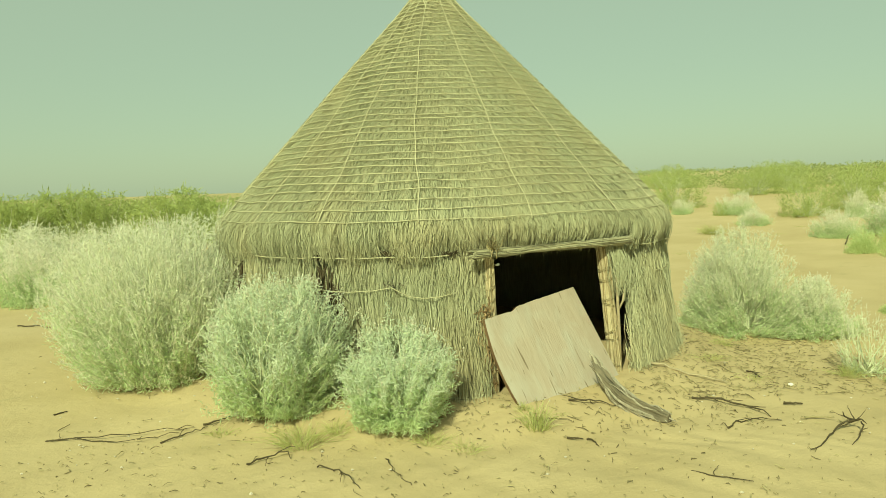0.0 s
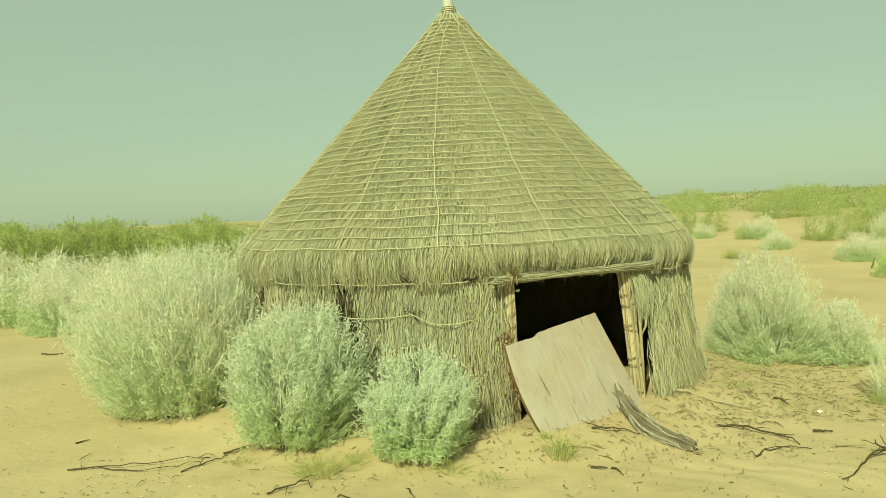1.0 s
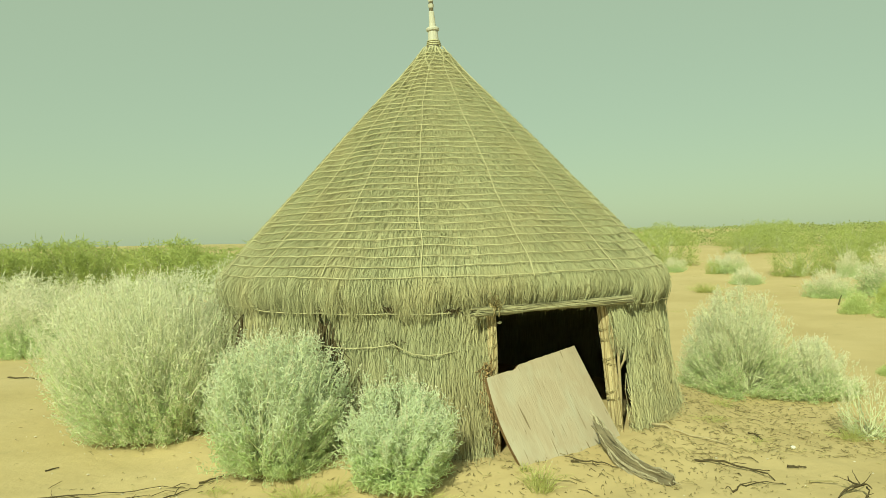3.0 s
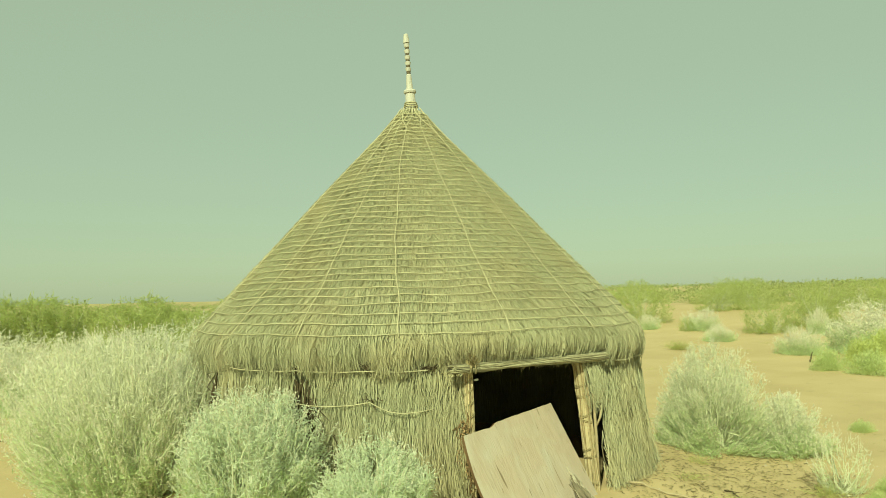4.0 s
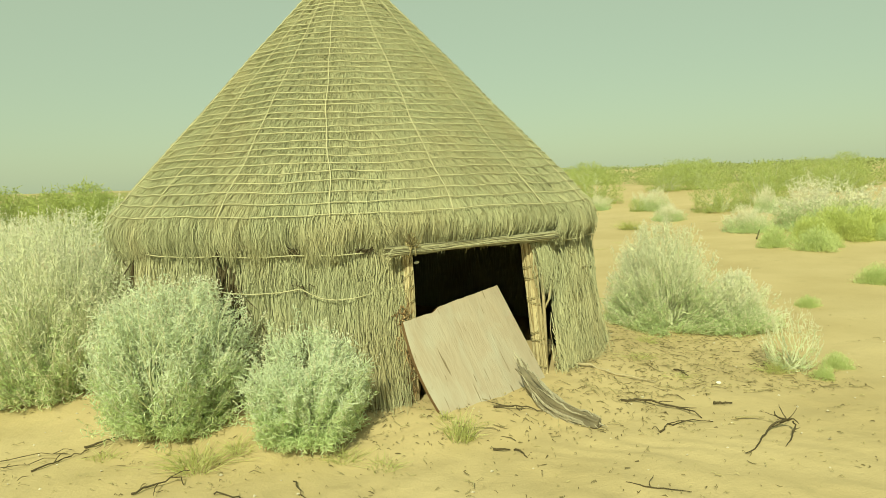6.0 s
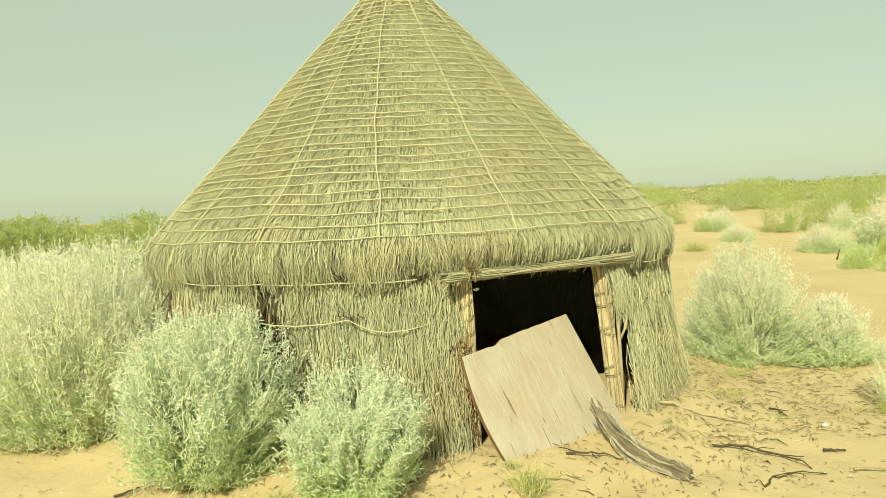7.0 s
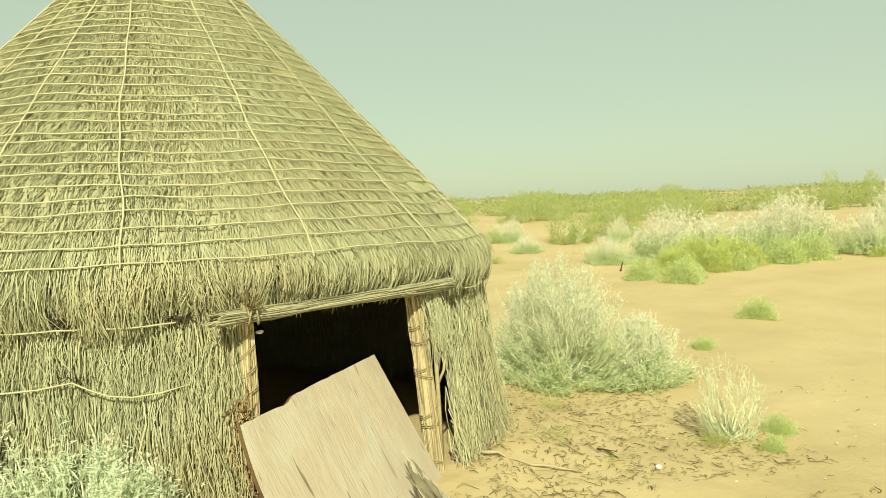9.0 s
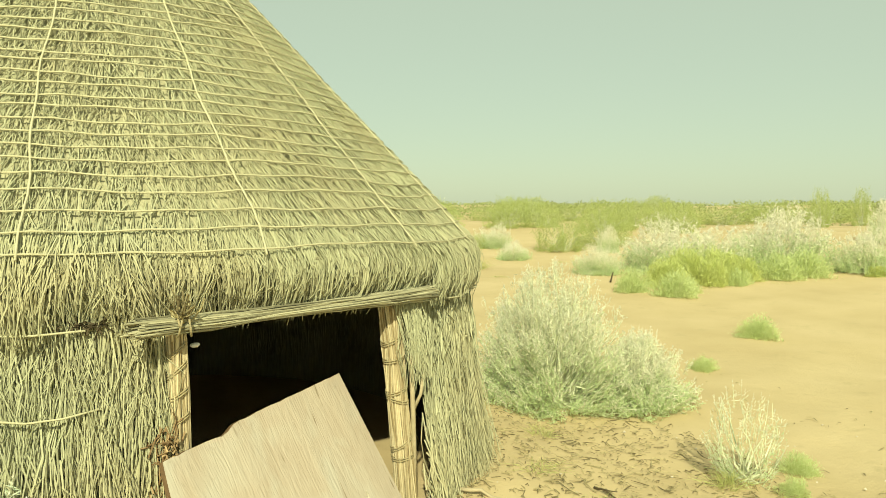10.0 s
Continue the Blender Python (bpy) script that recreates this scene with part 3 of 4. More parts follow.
def build_finial():
    base, tip = np.array([-0.043, 0, 3.745]), np.array([-0.085, 0, 4.537])
    def on(z):
        s = (z - 3.745) / 0.792
        return base + (tip - base) * s

    def turned(name, rows, mat, label=""):
        pts = np.array([on(z) for z, r in rows])[None]
        v, f = tubes(pts, np.array([[r for z, r in rows]]), 14)
        return mesh_object(name, v, f, mat, fin, label, smooth=False)
    fin = new("finial")
    fin.parent = hut
    fin["label"] = "bleached wooden finial pole with carved rings"
    turned("pole", [(3.724, 0.0284), (3.930, 0.0270), (4.115, 0.0227), (4.156, 0.0241), (4.444, 0.0185)], M_POLE_DARK, "dark core of the pole, seen between the carved rings")
    turned("bundle_neck", [(3.724, 0.0710), (3.766, 0.0653), (3.781, 0.0568), (3.827, 0.0540), (3.884, 0.0511)], M_POLE)
    turned("collar", [(3.884, 0.0483), (3.891, 0.0653), (3.909, 0.0696), (3.922, 0.0625), (3.928, 0.0341)], M_POLE)
    turned("shaft", [(3.927, 0.0369), (3.961, 0.0341), (4.084, 0.0284), (4.097, 0.0213)], M_POLE)
    for z in (4.146, 4.210, 4.275, 4.341, 4.407):
        turned("carved_ring", [(z - 0.020, 0.0227), (z - 0.012, 0.0263), (z + 0.018, 0.0319), (z + 0.023, 0.0241)], M_POLE)
    turned("tip", [(4.436, 0.0334), (4.444, 0.0341), (4.506, 0.0270), (4.531, 0.0241), (4.537, 0.0170)], M_POLE)
    for z in (3.740, 3.760, 3.781):
        a = np.linspace(0, 2 * np.pi, 25)
        c = on(z)
        r = 0.074 - (z - 3.740) * 0.25
        rope(np.stack([c[0] + r * np.cos(a), c[1] + r * np.sin(a), c[2] + 0 * a], axis=-1), 0.006, "binding", parent=fin)


build_finial()


def bundle(name, a, b, r, count, mat, parent, bindings=(), label="", spread=0.0, seed=3, thick=0.0062, bow=(0, 0, 0)):
    """A bundle of stalks from a to b, tied round at fractions of its length."""
    g = np.random.default_rng(seed)
    a, b = np.asarray(a, float), np.asarray(b, float)
    way = (b - a) / np.linalg.norm(b - a)
    ref = np.array((0, 0, 1.0)) if abs(way[2]) < 0.8 else np.array((0, 1.0, 0))
    u = np.cross(way, ref); u /= np.linalg.norm(u)
    v = np.cross(way, u)
    ang, rr = g.uniform(0, 6.283, count), r * np.sqrt(g.uniform(0.15, 1, count))
    k = 6
    s = np.linspace(0, 1, k)[None, :, None]
    off = (u[None] * np.cos(ang)[:, None] + v[None] * np.sin(ang)[:, None]) * rr[:, None]
    ends = g.normal(size=(count, 1)) * 0.025
    p = (a + way * ends)[:, None, :] + s * ((b - a) + way * g.normal(size=(count, 1)) * 0.02)[:, None, :] + off[:, None, :] * (1 + spread * np.abs(s - 0.5) * 2)
    p += g.normal(size=p.shape) * 0.004 + np.array(bow) * (4 * s * (1 - s))
    vts, f = tubes(p, np.full((count, k), 1.0) * g.uniform(thick * 0.6, thick * 1.3, (count, 1)), 5)
    ob = mesh_object(name, vts, f, mat, parent, label)
    ob["kind"] = "stuff"
    for t in bindings:
        c = a + (b - a) * t + np.array(bow) * 4 * t * (1 - t)
        w = np.linspace(0, 4 * np.pi + 0.6, 34)
        tilt = g.uniform(-0.03, 0.03)
        pts = c + (u * np.cos(w)[:, None] + v * np.sin(w)[:, None]) * (r * 1.12) + way * ((w / 12.6 - 0.5) * 0.022 + tilt * np.cos(w))[:, None]
        rope(pts, 0.003, "binding", M_LASH, parent=ob)
    return ob


def local(p):
    return np.asarray(p, float) - np.array([HX, HY, 0])


def build_doorway():
    bundle("lintel", local((0.225, 5.215, 1.185)), local((1.50, 5.90, 1.198)), 0.0215, 200, M_REED_GREY, hut, (0.86,), "weathered stalk bundle over the doorway", 0.45, 11, 0.0033, (0.016, -0.030, 0.004))
    bundle("door_post", local((0.365, 5.40, -0.05)), local((0.345, 5.385, 1.15)), 0.033, 130, M_REED, hut, (0.2, 0.32, 0.5, 0.56, 0.63, 0.72, 0.80, 0.88, 0.94), "bound reed post", 0.05, 12, 0.0042)
    bundle("door_post", local((1.42, 5.97, -0.05)), local((1.30, 5.90, 1.165)), 0.049, 190, M_REED, hut, (0.18, 0.36, 0.42, 0.60, 0.64, 0.77, 0.85), "thick bound reed post", 0.05, 13, 0.0046)
    # a pale forked stick tied behind the post
    for pts, r in (([(1.455, 5.985, 0.10), (1.44, 5.95, 0.4), (1.42, 5.905, 0.66), (1.405, 5.88, 0.90)], 0.013), ([(1.425, 5.91, 0.62), (1.46, 5.90, 0.70), (1.475, 5.90, 0.80)], 0.009)):
        rope([local(p) for p in pts], r, "forked_stick", M_TWIG_PALE, 7)
    # knot of rope and torn twigs over the lintel's end
    c = local((0.375, 5.265, 1.188))
    w = np.linspace(0, 5 * np.pi, 50)
    rope(c + np.stack([0.026 * np.sin(w * 0.37), 0.040 * np.cos(w), 0.040 * np.sin(w)], axis=-1), 0.0045, "lashing", M_LASH)
    g = np.random.default_rng(5)
    n = 36
    b = c + g.normal(size=(n, 3)) * 0.014 + np.array([0, -0.01, 0.035])
    e = b + np.stack([g.normal(size=n) * 0.03, -0.035 + g.normal(size=n) * 0.02, g.uniform(0.02, 0.10, n)], axis=-1)
    v, f = tubes(np.stack([b, (b + e) / 2 + g.normal(size=(n, 3)) * 0.006, e], axis=1), np.full((n, 3), 0.003), 3)
    mesh_object("torn_tuft", v, f, M_LITTER, hut, "torn brown twigs above the knot")["kind"] = "stuff"
    bm = bmesh.new()
    bmesh.ops.create_icosphere(bm, subdivisions=2, radius=1.0)
    for q in bm.verts:
        q.co = Vector((q.co.x * 0.020, q.co.y * 0.008, q.co.z * 0.009)) * (1 + 0.4 * noise.noise(q.co * 2.0)) + Vector(local((0.412, 5.425, 1.085)))
    part("rag", bm, M_PAPER, hut, "scrap of white rag caught on the post")
    # frayed wall edges beside the posts
    for a_deg, lo, hi, n in ((9.0, 0.1, 0.80, 260),):
        z = g.uniform(lo, hi, n)
        p0 = at(a_deg + g.normal(size=n) * 0.7, 2.205, 0.0) + np.stack([0 * z, 0 * z, z], axis=-1)
        p1 = p0 + np.stack([g.normal(size=n) * 0.03, -0.03 + g.normal(size=n) * 0.03, g.normal(size=n) * 0.07], axis=-1)
        v, f = tubes(np.stack([p0, (p0 + p1) / 2 + g.normal(size=(n, 3)) * 0.012, p1], axis=1), np.full((n, 3), 0.0035), 3)
        mesh_object("frayed_edge", v, f, M_FRAY, hut)["kind"] = "stuff"
    # scraps of straw sagging under the eave: dark ties between the wall ropes;
    # their near-black colour also stands in for the shade pockets there
    for a_deg, z, k in ((-10.6, 1.20, 90), (2, 1.185, 60), (-24.7, 1.185, 70), (-9.2, 0.955, 18), (-44, 1.19, 70)):
        p0 = at(a_deg + g.normal(size=k) * 0.9, 2.20, z + 0.01)
        p1 = p0 + np.stack([g.normal(size=k) * 0.02, -0.012 + g.normal(size=k) * 0.010, -0.01 + g.normal(size=k) * 0.02], axis=-1)
        v, f = tubes(np.stack([p0, (p0 + p1) / 2, p1], axis=1), np.full((k, 3), 0.003), 3)
        mesh_object("tie_knot", v, f, M_TWIG, hut)["kind"] = "stuff"
    # dead branches that stick out through two holes in the wall, and two dark twig tangles lower down
    for a_deg, z0, n, fall, drift in ((-24.9, 1.12, 24, 0.42, 0.0), (-53, 1.12, 22, 0.42, 0.0), (-22.5, 0.98, 46, 0.55, 0.07), (-18.5, 0.72, 34, 0.45, 0.05)):
        p0 = at(a_deg + g.normal(size=n) * 1.0, 2.17, z0) + np.stack([0 * g.normal(size=n), 0 * g.normal(size=n), -g.uniform(0, 0.12, n)], axis=-1)
        p2 = p0 + np.stack([drift + g.normal(size=n) * 0.055, -0.07 + g.normal(size=n) * 0.03, -g.uniform(0.10, fall, n)], axis=-1)
        mid = (p0 + p2) / 2 + g.normal(size=(n, 3)) * 0.03
        for q0, q1, q2, wd in zip(p0, mid, p2, g.uniform(0.35, 0.75, n)):
            v, f = tubes(np.stack([q0, q1, q2])[None], np.array([[0.011, 0.008, 0.003]]) * wd, 5)
            mesh_object("dead_branch", v, f, M_TWIG, hut, "dark dead branch poking from the wall")


build_doorway()


# ---- the door board ----
def build_board():
    # corners: top left, top right, foot right, foot left
    tl, tr_, br, bl = (np.array(p) for p in ((0.293, 5.235, 0.712), (1.064, 5.93, 0.818), (1.41, 5.82, 0.085), (0.56, 5.10, 0.03)))
    board = thing("door_board", (0.8, 5.45, 0.1), "weathered grey plank door leaning loose across the doorway", "door")
    o = np.array([0.8, 5.45, 0.1])
    bm = bmesh.new()
    nu, nv = 30, 22
    nrm = np.cross(tr_ - tl, bl - tl); nrm /= np.linalg.norm(nrm)
    if nrm[1] > 0:
        nrm = -nrm
    grid = {}
    g = np.random.default_rng(21)
    nick = g.normal(size=nu + 1) * 0.0016
    for side in (0, 1):
        for i in range(nu + 1):
            for j in range(nv + 1):
                s, t = i / nu, j / nv
                p = (tl * (1 - s) + tr_ * s) * (1 - t) + (bl * (1 - s) + br * s) * t
                # bowed left edge, notched top edge
                p = p - (tr_ - tl) * 0.045 * math.sin(math.pi * t) * (1 - s) ** 2
                step_up = 0.024 * float(sstep((s - 0.30) / 0.05)) - 0.012 * math.exp(-((s - 0.27) / 0.03) ** 2)
                p = p + (tl - bl) * (nick[i] + step_up - 0.016) * (1 - t) ** 3
                p = p + nrm * (0.035 * math.sin(math.pi * s) * t + 0.002 * math.sin(s * 23) + (0.0 if side == 0 else -0.026))
                grid[side, i, j] = bm.verts.new(p - o)
    for i in range(nu):
        for j in range(nv):
            bm.faces.new((grid[0, i, j], grid[0, i, j + 1], grid[0, i + 1, j + 1], grid[0, i + 1, j]))
            bm.faces.new((grid[1, i, j], grid[1, i + 1, j], grid[1, i + 1, j + 1], grid[1, i, j + 1]))
    rim = []
    for i in range(nu):
        for j in (0, nv):
            f = (grid[0, i, j], grid[0, i + 1, j], grid[1, i + 1, j], grid[1, i, j])
            rim.append(bm.faces.new(f if j == 0 else f[::-1]))
    for j in range(nv):
        for i in (0, nu):
            f = (grid[0, i, j], grid[1, i, j], grid[1, i, j + 1], grid[0, i, j + 1])
            rim.append(bm.faces.new(f if i == 0 else f[::-1]))
    bmesh.ops.recalc_face_normals(bm, faces=bm.faces)
    for f in rim:
        f.material_index = 1
    slab = part("panel", bm, M_BOARD, board)
    slab.data.materials.append(M_EDGE)


build_board()


# ---- fallen wood ----
def branch_thing(points, r, label, mat=M_TWIG, sub=(), name="fallen_branch", seed=0, lift=0.0):
    g = np.random.default_rng(seed + 100)
    thin = 0.62 if mat is M_TWIG else 0.9
    pts = np.array([(x, y, float(ground_z(x, y)) + r * 0.55 + z + lift) for x, y, z in points])
    ob = thing(name, tuple(pts[0]), label, "branch")

    def smooth_path(q, k=12, jitter=0.006):
        q = np.asarray(q, float)
        d = np.concatenate([[0], np.cumsum(np.linalg.norm(np.diff(q, axis=0), axis=1))])
        s = np.linspace(0, d[-1], k)
        out = np.stack([np.interp(s, d, q[:, c]) for c in range(3)], axis=-1)
        out[1:-1] = 0.25 * out[:-2] + 0.5 * out[1:-1] + 0.25 * out[2:]
        return out + g.normal(size=out.shape) * min(jitter, d[-1] * 0.012)

    def limb(q, r0, r1, nm):
        k = len(q)
        rad = np.linspace(r0, r1, k) * g.uniform(0.85, 1.15, k)
        v, f = tubes((q - pts[0])[None], rad[None], 7)
        mesh_object(nm, v, f, mat, ob, smooth=True)
    main = smooth_path(pts)
    limb(main, r * thin, r * thin * 0.45, "stem")
    for s0, dx, dy, dz, rr in sub:
        p = main[int(s0 * 11)]
        e = p + np.array([dx, dy, dz])
        limb(smooth_path([p, (p + e) / 2 + g.normal(size=3) * 0.016, e], 7, 0.004), rr * thin, rr * thin * 0.4, "side_twig")
    return ob


def driftwood():
    """A split, grooved log whose thin end rests on the door board."""
    rows = [(1.55, 4.90, 0.012, 0.032), (1.49, 4.96, 0.018, 0.042), (1.41, 5.02, 0.024, 0.044), (1.33, 5.10, 0.028, 0.047), (1.27, 5.19, 0.045, 0.046), (1.22, 5.28, 0.085, 0.042), (1.18, 5.36, 0.13, 0.036), (1.15, 5.43, 0.185, 0.026), (1.13, 5.48, 0.24, 0.012)]
    rows = np.array([(x, y, float(ground_z(x, y)) + z + 0.006, r * 1.22) for x, y, z, r in rows])
    s0 = np.linspace(0, 1, len(rows))
    s1 = np.linspace(0, 1, 40)
    q = np.stack([np.interp(s1, s0, rows[:, c]) for c in range(4)], axis=-1)
    for c in range(3):
        q[1:-1, c] = (q[:-2, c] + q[1:-1, c] + q[2:, c]) / 3
    ob = thing("driftwood_log", tuple(rows[3, :3]), "grey split driftwood log leaning on the door board", "log")
    sides = 18
    v, f = tubes((q[:, :3] - rows[3, :3])[None], q[None, :, 3], sides)
    v = v.reshape(40, sides, 3)
    mid = v.mean(axis=1, keepdims=True)
    th = np.arange(sides) * 2 * np.pi / sides
    grow = 1 + 0.22 * np.sin(3 * th[None] + 4 * s1[:, None]) + 0.16 * np.sin(7 * th[None] - 5 * s1[:, None]) + 0.12 * np.sin(31 * s1[:, None] + 2 * th[None])
    grow = np.where((np.abs(s1 - 0.36) < 0.05)[:, None] & (np.abs(th - 1.6) < 0.6)[None], grow * 0.55, grow)
    v = mid + (v - mid) * grow[:, :, None]
    # the dark trunk and fibres carry the grooves' shade as colour
    mesh_object("trunk", (mid + (v - mid) * 0.88).reshape(-1, 3), f, M_DRIFT_DARK, ob, "dark heart of the split log, groove shade put into its colour")
    g = np.random.default_rng(88)
    for i in range(48):
        lo, hi = sorted(g.uniform(0, 1, 2)) if i > 10 else (g.uniform(0, 0.12), g.uniform(0.7, 1.0))
        hi = max(hi, lo + 0.25)
        ss = np.linspace(lo, min(hi, 1.0), 16)
        ang = g.uniform(0, 6.283) + 0.9 * ss
        col = (ang / (2 * np.pi) * sides) % sides
        pick = v[np.clip((ss * 39).astype(int), 0, 39), col.astype(int)]
        pick = pick + g.normal(size=pick.shape) * 0.006
        pick[1:-1] = (pick[:-2] + pick[1:-1] + pick[2:]) / 3
        rad = g.uniform(0.004, 0.009) * np.sin(np.linspace(0.35, np.pi - 0.25, 16))
        fv, ff = tubes(pick[None], rad[None], 5)
        mesh_object("wood_fibre", fv, ff, M_DRIFT if i % 3 else M_DRIFT_DARK, ob)
    for tip_at, base_k in (((1.10, 5.50, 0.30), 30), ((1.09, 5.41, 0.20), 27)):
        p0 = q[base_k, :3]
        p2 = np.array([tip_at[0], tip_at[1], float(ground_z(*tip_at[:2])) + tip_at[2]])
        pv, pf = tubes((np.linspace(0, 1, 7)[:, None] * (p2 - p0) + p0 + g.normal(size=(7, 3)) * 0.004 - rows[3, :3])[None], np.linspace(0.018, 0.004, 7)[None], 6)
        mesh_object("prong", pv, pf, M_DRIFT if base_k == 30 else M_DRIFT_DARK, ob)
    for i in range(16):
        at_low = i < 10
        k = g.integers(1, 7) if at_low else g.integers(28, 36)
        p0 = q[k, :3] - rows[3, :3] + g.normal(size=3) * np.array([0.012, 0.012, 0.006])
        way = np.array([0.05, -0.04, -0.006]) * g.uniform(0.6, 1.4) if at_low else np.array([-0.03, 0.07, 0.08]) * g.uniform(0.5, 1.2)
        p2 = p0 + way + g.normal(size=3) * np.array([0.02, 0.02, 0.006])
        p1 = (p0 + p2) / 2 + g.normal(size=3) * 0.006
        sv, sf = tubes(np.stack([p0, p1, p2])[None], np.array([[0.010, 0.007, 0.002]]) * g.uniform(0.6, 1.2), 5)
        mesh_object("splinter", sv, sf, M_DRIFT, ob)


def build_fallen():
    B = "thin dark dead branch lying on the sand"
    branch_thing([(-2.82, 4.87, 0), (-2.5, 4.91, 0.01), (-2.16, 4.94, 0.015), (-1.96, 5.04, 0.02), (-1.86, 5.02, 0.0)], 0.008, B, sub=((0.95, 0.12, 0.04, 0.0, 0.005), (0.1, -0.06, 0.10, 0.02, 0.004)), seed=1)
    branch_thing([(-2.65, 4.91, 0), (-2.25, 4.80, 0.01), (-2.0, 4.90, 0.01), (-1.92, 4.97, 0.0)], 0.007, B, seed=2)
    branch_thing([(-1.97, 4.76, 0), (-1.87, 4.86, 0.015), (-1.74, 5.06, 0.0)], 0.009, B, sub=((0.4, 0.03, 0.12, 0.01, 0.006),), seed=19)
    branch_thing([(-1.79, 5.10, 0), (-1.70, 5.13, 0.01), (-1.60, 5.19, 0)], 0.013, "short dark piece of dead wood on the sand", seed=3)
    branch_thing([(-3.10, 5.46, 0), (-3.04, 5.55, 0)], 0.012, "short dark piece of dead wood on the sand", seed=4)
    branch_thing([(1.72, 6.05, 0), (1.81, 6.02, 0.01), (1.94, 5.87, 0.01), (2.09, 5.79, 0.01), (2.26, 5.75, 0)], 0.013, "bleached straight stick beside the hut wall", M_TWIG_PALE, sub=((0.05, -0.10, 0.03, 0, 0.007), (0.95, 0.04, -0.02, 0, 0.006)), seed=5)
    branch_thing([(2.55, 6.09, 0), (2.57, 6.0, 0.02), (2.59, 5.9, 0)], 0.013, "short dark piece of dead wood on the sand", sub=((0.5, 0.05, -0.02, 0, 0.006),), seed=20)
    branch_thing([(1.84, 5.34, 0), (2.0, 5.36, 0.015), (2.06, 5.3, 0.015), (2.16, 5.2, 0.01), (2.22, 5.12, 0.01), (2.29, 4.99, 0)], 0.015, "crooked brown dead branch on the sand", sub=((0.6, 0.18, -0.11, 0.0, 0.010), (0.5, 0.1, -0.03, 0.01, 0.006), (0.3, 0.05, -0.12, 0.0, 0.006)), seed=6)
    branch_thing([(1.90, 4.76, 0), (2.03, 4.87, 0.01), (2.21, 4.93, 0.012), (2.31, 4.88, 0)], 0.010, B, sub=((0.05, -0.03, 0.06, 0, 0.006), (0.35, 0.17, -0.0, 0, 0.006)), seed=7)
    branch_thing([(2.48, 5.23, 0), (2.61, 5.21, 0)], 0.016, "short stub of reddish dead wood on the sand", seed=8)
    branch_thing([(2.69, 4.64, 0.06), (2.63, 4.65, 0.05), (2.57, 4.64, 0.03), (2.48, 4.54, 0.01), (2.38, 4.41, 0.0), (2.24, 4.29, 0)], 0.012, "forked dead root lying on the sand",
                 sub=((0.0, 0.03, -0.08, 0.0, 0.011), (0.0, -0.02, 0.12, 0.02, 0.014), (0.02, 0.02, 0.14, 0.06, 0.007), (0.0, -0.10, 0.14, 0.02, 0.006), (0.05, -0.10, 0.04, -0.05, 0.009), (0.0, 0.10, 0.06, 0.05, 0.006)), seed=9)
    branch_thing([(2.73, 4.64, 0.05), (2.72, 4.59, 0.05), (2.68, 4.55, 0.01), (2.62, 4.48, 0), (2.54, 4.39, 0)], 0.009, "curved dead root end on the sand", sub=((0.3, 0.05, 0.02, 0.0, 0.006),), seed=21)
    branch_thing([(2.50, 4.93, 0), (2.58, 4.91, 0.01), (2.67, 4.87, 0.01)], 0.009, "thin dry stick on the sand", M_LITTER, seed=22)
    branch_thing([(-1.24, 4.30, 0), (-1.15, 4.40, 0.01), (-1.02, 4.45, 0.02), (-0.98, 4.38, 0.0)], 0.010, B, sub=((0.5, 0.02, -0.16, 0, 0.006), (0.7, 0.1, 0.06, 0.01, 0.006)), seed=10)
    branch_thing([(0.80, 4.61, 0), (0.86, 4.58, 0.015), (0.90, 4.60, 0)], 0.013, "short dark piece of dead wood on the sand", seed=11)
    branch_thing([(0.93, 4.60, 0), (0.95, 4.55, 0.02), (0.98, 4.47, 0)], 0.010, "short dark piece of dead wood on the sand", seed=12)
    branch_thing([(-0.79, 4.22, 0), (-0.62, 4.13, 0.01), (-0.54, 3.98, 0.02), (-0.47, 3.88, 0)], 0.008, B, sub=((0.5, 0.02, -0.15, 0, 0.005),), seed=13)
    branch_thing([(-0.37, 4.34, 0), (-0.33, 4.2, 0.01), (-0.26, 4.05, 0.0), (-0.18, 3.92, 0)], 0.006, B, seed=14)
    branch_thing([(1.42, 4.02, 0), (1.52, 3.9, 0.01), (1.70, 3.83, 0)], 0.008, B, sub=((0.5, 0.06, 0.12, 0.01, 0.005), (0.3, -0.05, -0.1, 0, 0.004)), seed=15)
    branch_thing([(-5.85, 9.55, 0), (-5.5, 9.50, 0.01), (-5.3, 9.37, 0)], 0.016, B, seed=16)
    branch_thing([(7.9, 14.8, 0.0), (8.05, 14.95, 0.16)], 0.028, "dark stub of dead wood standing in the sand", seed=17)
    branch_thing([(0.90, 5.20, 0), (1.0, 5.17, 0.02), (1.12, 5.18, 0.01), (1.22, 5.12, 0)], 0.012, "dark root lying before the door board", sub=((0.2, -0.10, 0.04, 0.02, 0.008), (0.5, 0.05, -0.08, 0, 0.006)), seed=18)
    # the driftwood log against the board
    driftwood()
    bm = bmesh.new()
    bmesh.ops.create_icosphere(bm, subdivisions=2, radius=1.0)
    for v in bm.verts:
        v.co = Vector((v.co.x * 0.030, v.co.y * 0.018, v.co.z * 0.012)) * (1 + 0.25 * noise.noise(v.co * 2.3))
    ob = part("paper_scrap", bm, M_PAPER, None)
    ob.matrix_world = pose(2.73, 5.67, float(ground_z(2.73, 5.67)) + 0.010, 8, 5, 40)
    tagged(ob, "crumpled white scrap lying on the sand", "litter")


build_fallen()


